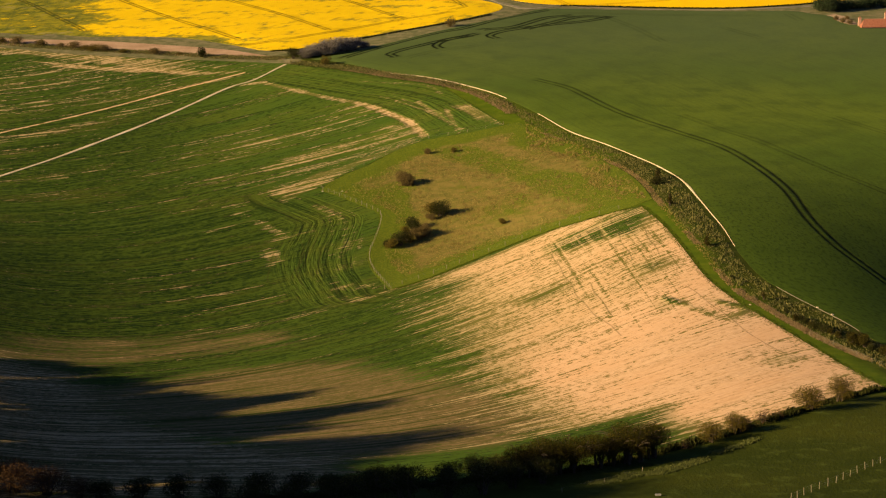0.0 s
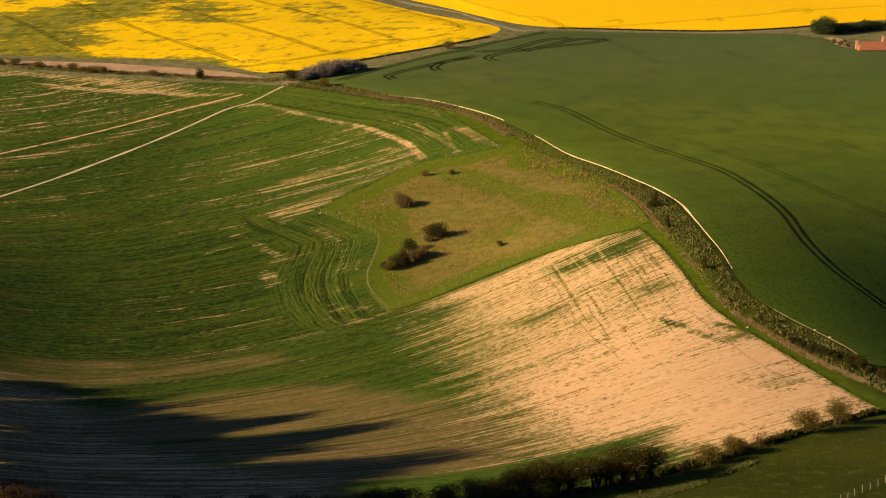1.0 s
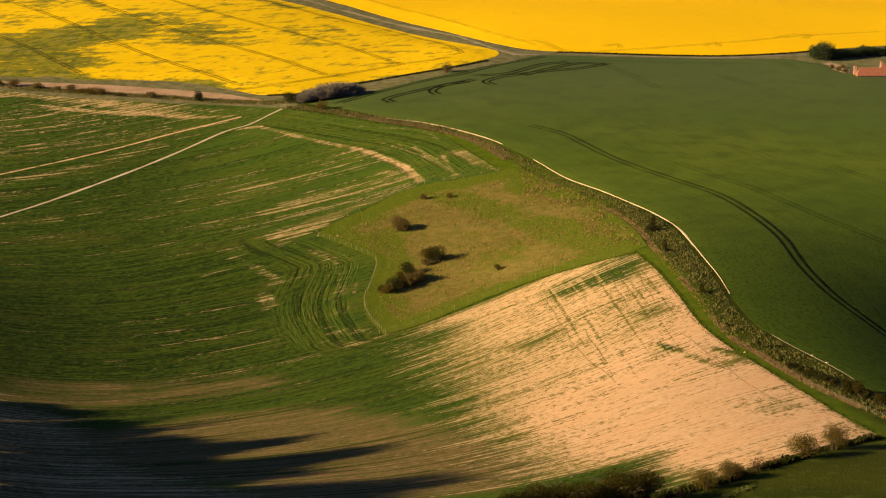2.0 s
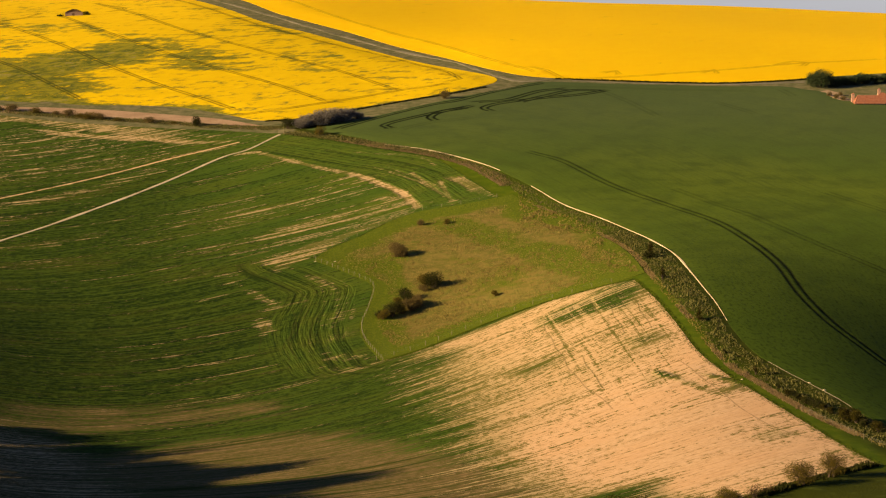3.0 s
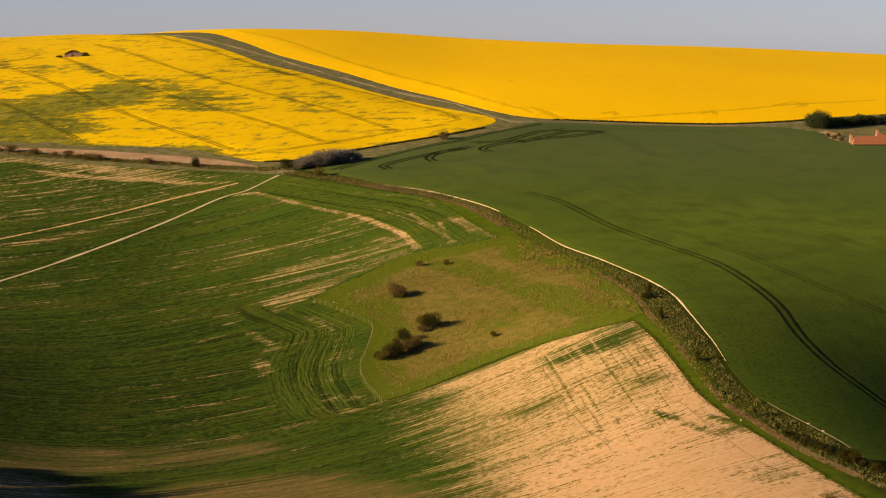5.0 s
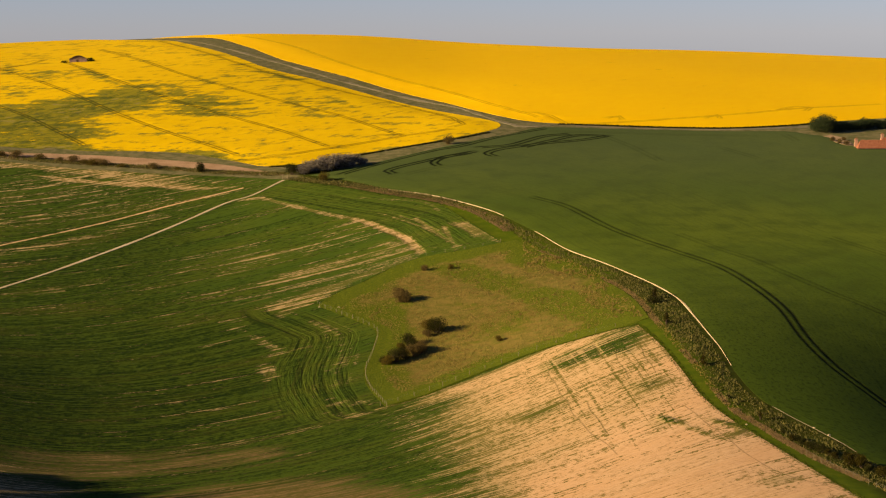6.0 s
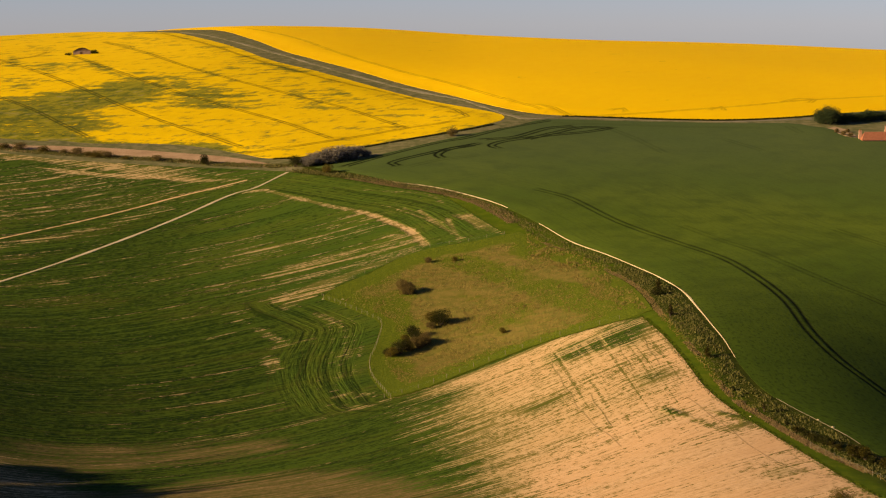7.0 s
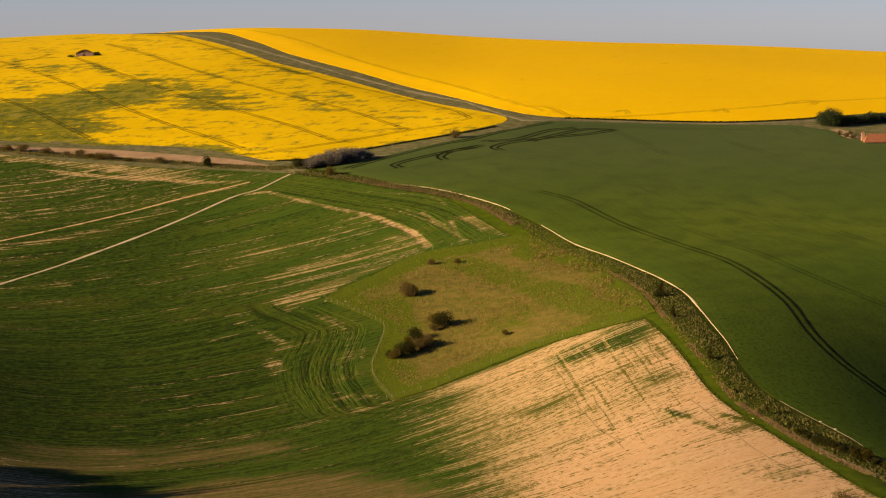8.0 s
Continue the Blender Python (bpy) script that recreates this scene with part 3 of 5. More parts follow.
THIN_G = [([(-70.1, 629.0), (-61.3, 636.7), (-50.8, 645.8)], 0.2, 0.4, 0.4),
    ([(37.0, 566.1), (38.1, 540.0), (39.6, 515.9)], 0.12, 0.4, 0.55),
    ([(-37.5, 621.5), (-31.5, 613.0)], 0.9, 1.5, 0.46), ([(-29.0, 606.0), (-27.2, 599.0), (-28.8, 582.0), (-30.3, 578.0)], 1.0, 1.5, 0.42),
    ([(-52.2, 606.8), (-45.7, 596.6)], 0.8, 1.2, 0.45), ([(-47.5, 582.4), (-45.4, 573.7)], 1.2, 1.5, 0.48), ([(-46.8, 591.6), (-41.5, 595.7), (-36.6, 599.8)], 0.3, 0.8, 0.5),
    ([(-27.0, 546.0), (-20.6, 546.0)], 1.2, 2.0, 0.42), ([(-54.0, 609.7), (-65.6, 600.0)], 0.3, 0.8, 0.45)]
STRIPS = [(curve(l, 2.0), h * (0.7 if a > 0.75 else 1.2), s * (1.0 if a > 0.85 else 1.8), a * (0.95 if a > 0.85 else 0.63 * boost)) for group, boost in ((THIN_A, 1.05), (THIN_B, 1.1), (THIN_C, 1.35), (THIN_D, 1.0), (THIN_E, 1.0), (THIN_F, 1.0), (THIN_G, 1.45)) for l, h, s, a in group]
# wheel marks in the young wheat
MARKS_A = [[(24.4, 549.5), (26.3, 520.2), (29.8, 489.9), (35.2, 463.6)],
    [(31.5, 508.4), (34.6, 480.1)],
    [(40.1, 567.0), (42.3, 523.1)],
    [(47.2, 552.8), (48.7, 525.0)],
    [(-48.0, 621.3), (-45.0, 616.8), (-40.2, 608.1), (-36.0, 599.8), (-36.2, 590.0), (-37.8, 571.1), (-38.4, 560.4), (-36.3, 547.8)],
    [(-49.6, 620.3), (-46.6, 615.8), (-41.8, 607.1), (-37.6, 598.8), (-37.8, 589.0), (-39.4, 570.1), (-40.0, 559.4), (-38.0, 546.8)],
    [(-36.9, 614.8), (-33.6, 603.2), (-31.8, 598.3), (-33.5, 581.7), (-34.3, 565.7), (-32.3, 552.6)],
    [(-33.3, 618.0), (-27.6, 608.0), (-24.8, 604.8), (-25.8, 590.4), (-27.8, 578.4), (-26.9, 565.2)]]
MARKS_B = [[(-40.3, 592.1), (-38.1, 579.9), (-39.3, 564.6), (-37.5, 551.4)],
    [(-48.4, 622.1), (-46.5, 628.8), (-41.3, 634.7)],
    [(-44.5, 589.8), (-46.5, 573.7), (-46.0, 555.7)],
    [(-29.4, 552.6), (-27.5, 541.3), (-21.6, 531.2), (-16.2, 531.4)],
    [(52.4, 497.4), (55.9, 484.0), (59.9, 466.8), (63.7, 451.2), (68.8, 439.5), (72.5, 434.9), (75.9, 429.1)]]
WHEELS = [curve(l, 2.0) for l in MARKS_A + MARKS_B]
WHEELS = [l + np.column_stack([0.22 * np.sin(l[:, 1] / 3.1) + 0.15 * np.sin(l[:, 1] / 7.3), 0 * l[:, 1]]) for l in WHEELS]
PALE = [(-14.5, 508.0), (-15.0, 532.0), (-8.8, 541.7), (-4.7, 547.0), (0.1, 553.5), (4.9, 558.5), (14.7, 567.0), (24.9, 574.2), (32.8, 576.0), (41.5, 577.5), (52.7, 579.5), (57.0, 551.2), (60.0, 527.2), (66.4, 484.6), (75.0, 459.2), (84.5, 408.2), (61.8, 381.5), (50.7, 371.4), (37.2, 362.8), (31.1, 371.6), (25.0, 380.7), (15.2, 377.3), (5.5, 380.6), (-0.3, 408.9), (-2.3, 450.2), (-7.0, 485.0)]
PALE_FADE = np.array([(-16.4, 520.1), (-11.1, 490.9), (-2.5, 456.2), (-0.2, 429.4), (5.8, 396.2), (9.3, 374.4), (19.2, 380.7), (33.5, 377.3)])
# where the young wheat is drawn thin along the drill lines
STREAKY = (([(-78, 655), (-62, 690), (-38, 716), (-12, 714), (-6, 690), (-34, 640), (-50, 622)], 0.12), ([(-175, 742), (-165, 838), (-95, 803), (-60, 774), (-98, 742), (-150, 700)], 0.07),
           ([(-120, 640), (-90, 690), (-60, 700), (-70, 640)], 0.05), ([(-30, 722), (-8, 745), (16, 705), (4, 688)], 0.14))
# greener patches on the pale spur: outline, amount
GREEN_PATCHES = (([(38.0, 570.0), (47.9, 577.2), (50.4, 563.7), (44.1, 546.6), (38.2, 549.6)], 0.31), ([(24.1, 553.8), (30.3, 562.8), (37.7, 563.7), (37.7, 549.0), (28.5, 545.5), (24.8, 547.4)], 0.33),
                 ([(14.5, 507.2), (24.6, 514.4), (26.1, 507.8), (18.4, 500.0)], 0.18), ([(-11.0, 531.0), (-4.6, 536.0), (2.5, 541.0), (6.2, 542.7), (1.4, 530.6), (-4.5, 524.9)], 0.2),
                 ([(43.0, 516.9), (49.8, 520.4), (51.4, 515.8), (44.2, 510.8)], 0.26), ([(42.6, 483.9), (47.0, 489.8), (51.6, 486.6), (44.9, 478.3)], 0.26),
                 ([(19.5, 386.4), (38.9, 404.2), (35.7, 390.4), (24.6, 373.9)], 0.21), ([(21.0, 377.6), (28.7, 391.3), (39.0, 404.1), (44.7, 409.4), (39.0, 393.9), (28.3, 372.6)], 0.21),
                 ([(58.0, 436.0), (66.0, 446.0), (70.0, 438.0), (62.0, 428.0)], 0.30), ([(56.0, 489.0), (63.0, 483.0), (61.0, 473.0), (54.0, 478.0)], 0.12))
TURNING = curve([(47.0, 488.8), (51.3, 481.9), (54.4, 475.6), (58.0, 471.2), (62.9, 477.4), (62.7, 481.8), (59.4, 483.0), (56.6, 487.4)], 2.0)  # where a tractor turned
# thin brown crop; the last outline also lifts the colour in the wood's shade
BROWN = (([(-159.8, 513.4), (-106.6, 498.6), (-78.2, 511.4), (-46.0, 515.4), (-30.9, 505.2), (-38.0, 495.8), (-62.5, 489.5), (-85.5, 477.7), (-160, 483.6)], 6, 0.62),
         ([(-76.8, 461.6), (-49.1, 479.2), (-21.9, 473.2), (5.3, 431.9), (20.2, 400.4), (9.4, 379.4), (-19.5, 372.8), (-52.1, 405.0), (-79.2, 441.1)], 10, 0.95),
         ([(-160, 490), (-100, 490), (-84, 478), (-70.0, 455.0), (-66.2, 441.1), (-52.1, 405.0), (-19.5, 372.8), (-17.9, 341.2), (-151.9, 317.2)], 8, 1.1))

# ground: one sheet to the horizon
gx = np.concatenate([-np.geomspace(4900, 215, 22), np.arange(-210, 211, 3.0), np.geomspace(215, 4900, 22)])
gy = np.concatenate([-np.geomspace(4900, 60, 18), np.arange(-50, 320, 10.0), np.arange(320, 940, 3.0), np.arange(940, 1340, 6.0), np.geomspace(1345, 4900, 22)])
mx, my = np.meshgrid(gx, gy)
mz = land(mx, my)
nx, ny = len(gx), len(gy)
ground = mesh_of("ground", np.column_stack([mx.ravel(), my.ravel(), mz.ravel()]).tolist(),
                 [(j * nx + i, j * nx + i + 1, (j + 1) * nx + i + 1, (j + 1) * nx + i) for j in range(ny - 1) for i in range(nx - 1)], TURF)
ground.data.polygons.foreach_set("use_smooth", [True] * len(ground.data.polygons))
strip_mid = (curve([(-40.2, 786.1), (0, 736), (16.1, 714.9), (30.0, 684.8), (51.3, 640.7), (57.7, 588.5), (61.9, 533.2), (65.6, 502.5), (74.4, 479.5), (82.7, 455.4), (99.8, 414.2)]))
px, py = mx.ravel(), my.ravel()
worn = np.maximum(along(px, py, strip_mid, 3.5, 4.0) * 0.15, smooth(790, 810, py) * 0.95)
worn = np.maximum(worn, along(px, py, shift(TOP_LEFT, -4), 3.0, 4.0) * 0.9)
worn = np.maximum(worn, along(px, py, PASTURE_SIDE, 0.3, 1.5) * 0.4)
give(ground, "worn", worn)
verge = np.maximum(along(px, py, FIELD_SIDE, 3.0, 5.0), along(px, py, PASTURE_LOW, 1.0, 4.0))
verge = np.maximum(verge, along(px, py, BANK[(BANK[:, 1] > 640) & (BANK[:, 1] < 735)], 4.0, 5.0))
give(ground, "lush", np.maximum(verge, 0.8 * along(px, py, PASTURE_SIDE, 2.0, 4.0)))
tagged(ground, "green chalk downland turf rolling from scarp over dry valley to crest", "ground", kind="structure")

# young wheat on the left and on the pale chalky spur: one field
outline = np.vstack([TOP_LEFT, shift(BANK, 0.5)[3:24], PASTURE_UP, PASTURE_SIDE[1:], shift(PASTURE_LOW, 1.2)[1:-1], FIELD_SIDE, shift(HEDGE, 2.5), [(-199.4, 344.0), (-260.0, 420.0)]])
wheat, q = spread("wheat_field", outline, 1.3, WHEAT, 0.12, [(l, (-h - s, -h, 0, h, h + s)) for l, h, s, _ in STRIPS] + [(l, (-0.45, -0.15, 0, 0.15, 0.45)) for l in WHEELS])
x, y = q[:, 0], q[:, 1]
X, Y = x / 100, (y - 550) / 150
drill = 150 * (Y - 0.575 * X - 0.064 * X ** 2 - 0.011 * X * Y + 0.214 * X * Y ** 2 + 0.194 * X ** 2 * Y + 0.093 * X ** 3)
bare = -0.11 - 0.20 * smooth(640, 580, y) + 0.05 * np.sin(x / 23) * np.sin(y / 31) + 0.18 * smooth(580, 680, y)
heart = within(x, y, [(20.0, 440.0), (38.0, 480.0), (58.0, 500.0), (56.0, 530.0), (66.1, 470.4), (76.2, 416.2), (50.0, 385.0), (30.0, 410.0)], 14)
# the pale soil runs out westward in tongues along the rows
tongue = 4.5 * np.sin(drill / 2.3) * np.sin(drill / 7.1 + 1.0) + 3.0 * np.sin(drill / 1.37 + 0.6)
tongue = tongue * smooth(24, 4, line_distance(x, y, PALE_FADE)) * smooth(566, 545, y)
to_fade = line_distance(x + tongue, y, PALE_FADE)
bare = np.maximum(bare, (0.66 + 0.29 * heart) * within(x + tongue, y, PALE, 4.5) * (0.535 + 0.465 * smooth(0, 36 - 16 * smooth(500, 455, y), to_fade)))
bare = bare + 0.46 * within(x, y, BROWN[2][0], 9)  # thin brown corner paled further, standing in for sky fill in the wood's shade
bare = bare - 0.30 * along(x, y, TURNING, 0.7, 1.3)
for poly, amount in GREEN_PATCHES:
    bare = bare - amount * within(x, y, poly, 4)
thin = 0 * x
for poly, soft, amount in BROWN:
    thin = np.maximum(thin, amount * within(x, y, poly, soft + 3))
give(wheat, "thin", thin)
# valley floor darkened; farther wheat left lighter, haze put into the colour
dense = smooth(425, 500, y) * smooth(-12, -62, x) * (1 - 0.35 * smooth(650, 780, y)) * (1 + 0.22 * smooth(620, 550, y))
dense = dense * (1 - 0.75 * smooth(600, 680, y) * smooth(-100, -55, x))
give(wheat, "dense", np.maximum(np.maximum(dense, 0.75 * within(x, y, PALE, 6)), 0.9 * smooth(585, 530, y) * smooth(18, -12, x) * smooth(430, 480, y)))
for l, h, s, amount in STRIPS:
    bare = np.maximum(bare, amount * along(x, y, l, h, s))
bare = bare + 0.13 * smooth(690, 790, y) * smooth(-60, -110, x)
for poly, amount in STREAKY:
    bare = bare + amount * within(x, y, poly, 9)
wheel = 0 * x
for l in WHEELS:
    wheel = np.maximum(wheel, (1.1 if l[0][0] < 0 else 0.95) * along(x, y, l, 0.1, 0.3))
give(wheat, "wheel", wheel)
# headlands: rows that follow the pasture fence and, farther up, the footpath bank
to_side, to_bank = line_distance(x, y, PASTURE_SIDE), line_distance(x, y, BANK)
head_side = smooth(27, 20, to_side) * smooth(2.5, 5.0, to_side) * smooth(636, 626, y) * smooth(522, 536, y) * smooth(-12, -19, x)
CURL = curve([(-63.0, 760.0), (-51.7, 747.0), (-39.9, 735.0), (-28.5, 725.3), (-19.1, 712.4), (-12.7, 701.1), (-7.8, 685.2)])
head_bank = smooth(36, 28, to_bank) * smooth(684, 700, y) * smooth(790, 770, y) * smooth(-70, -55, x) * smooth(-1.5, 2.5, (x - np.interp(y, CURL[::-1, 1], CURL[::-1, 0])))
give(wheat, "head", np.maximum(head_side, head_bank))
give(wheat, "hrow", np.column_stack([np.where(to_side < to_bank, to_side, 300 + to_bank), y, 0 * y]))
give(wheat, "cross", np.column_stack([0.995 * x + 0.095 * y, y, 0 * y]))
give(wheat, "over", within(x, y, [(20.0, 557.0), (37.5, 562.0), (50.8, 556.0), (54.6, 506.2), (50.0, 470.0), (36.0, 462.0), (28.0, 490.0)], 5))
give(wheat, "bare", bare)
give(wheat, "row", np.column_stack([drill, x, 0 * x]))
tagged(wheat, "young green wheat in curving rows, thin on pale chalk soil", "field", kind="stuff")

# dense wheat beyond the footpath
TRAMS = [curve(l, 2.0) for l in ([(29.5, 746.0), (39.2, 733.9), (50.0, 706.5), (57.6, 690.9), (67.9, 672.7), (78.9, 650.8), (84.9, 623.9), (88.6, 594.1), (89.6, 563.7), (92.8, 540.2), (98.1, 523.8), (107.0, 500.7)],
                                 [(-19.2, 786.2), (-21.1, 789.7), (-18.2, 796.1), (-10.8, 805.2), (-0.7, 816.2), (9.6, 825.3)],
                                 [(-3.1, 799.3), (-4.9, 804.7), (-1.7, 814.1), (7.5, 822.2)],
                                 [(16.5, 818.2), (14.5, 822.3), (20.0, 831.0), (36.2, 843.6), (50.4, 852.1), (60.6, 861.1)],
                                 [(28.7, 836.2), (38.6, 848.9), (49.6, 861.1), (61.4, 861.8)],
                                 [(12.9, 833.6), (23.8, 839.1), (36.1, 857.0), (46.0, 863.4)],
                                 [(-36.3, 788.7), (-21.0, 811.0), (-5.0, 829.0), (5.0, 836.4), (16.8, 851.4), (28.2, 864.4), (37.0, 873.2)])]
FAINT = [curve(l, 2.5) for l in ([(39.4, 868.3), (64.3, 868.3), (85.8, 866.8), (118.1, 865.2)], [(60.5, 860.0), (68.6, 840.5), (76.5, 812.7)], [(129.2, 867.6), (131.7, 855.4)], [(102.0, 839.0), (112.0, 819.6)], [(71.8, 696.5), (82.3, 675.0), (90.2, 660.6), (96.4, 643.4), (105.4, 620.8), (111.8, 610.4), (118.5, 600.4)], [(119.5, 698.4), (136.5, 667.4)], [(-14.1, 784.2), (-4.0, 795.7), (7.9, 802.9)])]
outline = np.vstack([WHEAT_TOP, [(300, 800), (300, 380), (130.9, 382.8)], PATH[::-1], [(-31.7, 773.2), (-42.0, 785.0)]])
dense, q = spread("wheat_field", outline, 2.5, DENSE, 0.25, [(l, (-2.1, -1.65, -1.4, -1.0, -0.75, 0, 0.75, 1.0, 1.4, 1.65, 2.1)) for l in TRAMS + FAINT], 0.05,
                  lambda a, b: -0.2 * (1 - smooth(0, 3, line_distance(a, b, np.vstack([outline, outline[:1]])))) - 0.08 * sum(np.maximum(along(a, b, shift(l, 1.2), 0.25, 0.2), along(a, b, shift(l, -1.2), 0.25, 0.2)) for l in TRAMS[:1]))
x, y = q[:, 0], q[:, 1]
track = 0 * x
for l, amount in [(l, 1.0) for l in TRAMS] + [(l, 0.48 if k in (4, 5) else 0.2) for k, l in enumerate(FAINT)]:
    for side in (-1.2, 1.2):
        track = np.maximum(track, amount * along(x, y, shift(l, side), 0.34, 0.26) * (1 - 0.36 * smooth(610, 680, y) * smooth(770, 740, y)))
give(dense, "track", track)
give(dense, "row", np.column_stack([line_distance(x, y, np.vstack([[(-140, 880)], PATH])), y, 0 * y]))
tagged(dense, "dense dark green wheat with curved tractor wheelings", "field", kind="stuff")

# rough pasture, a fenced bank between the two
edge = shift(BANK, 0.8)
edge = edge[(edge[:, 1] < PASTURE_UP[0][1] + 3) & (edge[:, 1] > FIELD_SIDE[0][1] + 2)][::-1]
outline = np.vstack([PASTURE_UP, PASTURE_SIDE[1:], PASTURE_LOW[1:-1], edge])
pasture, q = spread("rough_pasture", outline, 1.5, MEADOW, 0.1, (), 0.12)
x, y = q[:, 0], q[:, 1]
rim = line_distance(x, y, np.vstack([outline, outline[:1]]))
lush = 0.23 + 0.80 * (1 - smooth(3, 15, rim)) + 0.6 * along(x, y, np.array([(2.0, 664.0), (24.7, 631.7), (37.0, 602.2), (42.6, 585.5)]), 3, 7) + 0.5 * along(x, y, np.array([(-33.9, 633.0), (-19.9, 623.2), (-13.9, 646.8)]), 4, 8)
lush = lush - 0.6 * within(x, y, [(23.9, 664.1), (43.3, 635.2), (50.2, 590.9), (42.7, 600.3), (33.5, 630.1)], 4)
give(pasture, "lush", lush)
tagged(pasture, "rough tussocky grassland, straw-coloured with green edges, inside stock fence", "pasture", kind="stuff")

# oilseed rape on the far slope
RAPE_WHEELINGS_A = [[(-209.7, 1046.7), (-185.7, 1001.2), (-157.6, 951.6), (-132.2, 906.8), (-110.1, 875.0), (-89.9, 848.7), (-77.8, 832.0)],
    [(-177.7, 1058.4), (-149.6, 994.4), (-118.3, 940.7), (-91.3, 906.0), (-66.5, 876.3), (-45.0, 842.3)],
    [(-171.8, 1124.2), (-147.0, 1066.0), (-118.1, 1000.9), (-91.9, 960.8), (-65.8, 930.2), (-41.3, 901.1), (-17.9, 861.3)],
    [(-150.2, 1175.4), (-106.7, 1061.8), (-75.9, 1003.6), (-49.0, 966.9), (-24.3, 941.0), (-0.8, 904.7), (3.7, 889.0)],
    [(-187.1, 932.3), (-167.7, 902.6), (-151.8, 875.2), (-137.4, 853.2)],
    [(-0.8, 891.7), (4.8, 886.0), (6.3, 878.9), (2.5, 874.5)],
    [(-24.5, 862.9), (-18.0, 862.5), (-16.4, 858.5)]]
RAPE_WHEELINGS_B = [[(-204.6, 1021.1), (-201.5, 1045.0), (-195.5, 1054.9), (-191.5, 1076.9)],
    [(-167.8, 1116.3), (-158.5, 1099.8), (-152.3, 1084.8), (-157.7, 1075.8)],
    [(-76.9, 822.0), (-62.7, 825.0), (-42.7, 839.0), (-22.1, 855.5), (-0.7, 867.8)]]
YTRAMS = [curve(l, 5.0) for l in RAPE_WHEELINGS_A + RAPE_WHEELINGS_B]
YTRAMS_RIGHT = [curve(l, 5.0) for l in ([(-115.0, 1205.7), (-86.8, 1150.0), (-53.6, 1056.8), (-25.9, 1003.5), (-0.8, 967.0), (22.3, 922.9), (35.2, 900.5)], [(56.5, 887.4), (88.9, 898.0), (120.0, 913.3), (147.8, 930.8), (180.4, 945.9)], [(35.9, 907.7), (40.9, 901.1), (46.2, 887.2)], [(64.3, 899.4), (68.6, 902.4), (69.1, 897.3)], [(103.3, 902.9), (108.5, 908.4), (108.6, 903.3)], [(133.7, 921.6), (143.8, 934.7), (149.9, 932.6), (146.8, 924.7)])]
# where the rape failed: outline, fade, amount
FAILED = (([(-230.0, 915.0), (-181.7, 927.4), (-170.7, 937.0), (-158.5, 946.1), (-145.0, 959.4), (-135.1, 966.0), (-126.5, 970.0), (-117.5, 964.4), (-112.0, 945.0), (-117.3, 911.6), (-123.4, 906.4), (-133.3, 904.8), (-141.6, 893.9), (-134.9, 879.6), (-130.0, 866.2), (-141.0, 850.0), (-169.4, 850.0), (-230.0, 865.0)], 18, 1.36),
          ([(-129.0, 969.8), (-115.8, 982.2), (-104.2, 954.8), (-90.7, 936.0), (-80.4, 933.4), (-80.0, 917.0), (-89.7, 905.0), (-102.2, 897.8), (-118.8, 907.0)], 18, 1.08),
          ([(-116.4, 943.0), (-101.3, 922.8), (-87.7, 911.8), (-91.2, 900.6), (-106.9, 902.2), (-117.3, 911.6)], 10, 1.08),
          ([(-230.0, 868.6), (-170.1, 866.6), (-144.0, 859.6), (-135.9, 850.0), (-121.5, 843.4), (-104.7, 842.2), (-88.0, 840.8), (-79.6, 827.0), (-77.0, 814.0), (-230.0, 840.0)], 5, 1.51),
          ([(-167.5, 1029.8), (-160.7, 1020.0), (-144.2, 978.4), (-134.2, 962.8), (-139.3, 963.6), (-153.3, 990.0)], 8, 1.27),
          ([(-86.1, 1011.9), (-73.6, 1007.9), (-65.7, 992.1), (-72.2, 988.0)], 8, 1.27), ([(-50.3, 943.4), (-44.6, 942.2), (-39.3, 925.4), (-47.4, 928.6)], 8, 1.32),
          ([(-112.8, 990.1), (-103.0, 984.8), (-99.4, 970.2), (-108.2, 974.9)], 8, 1.27), ([(-207.5, 1063.4), (-199.8, 1047.0), (-191.1, 1005.4), (-197.9, 1010.6)], 8, 1.27),
          ([(-190.2, 1021.2), (-170.7, 1024.4), (-166.1, 997.9), (-180.8, 989.2)], 14, 1.02), ([(-189.9, 974.3), (-176.1, 957.6), (-175.7, 946.8), (-187.6, 958.0)], 10, 1.02),
          ([(-62.0, 950.0), (-40.0, 905.0), (-52.0, 890.0), (-75.0, 925.0)], 20, 0.88))
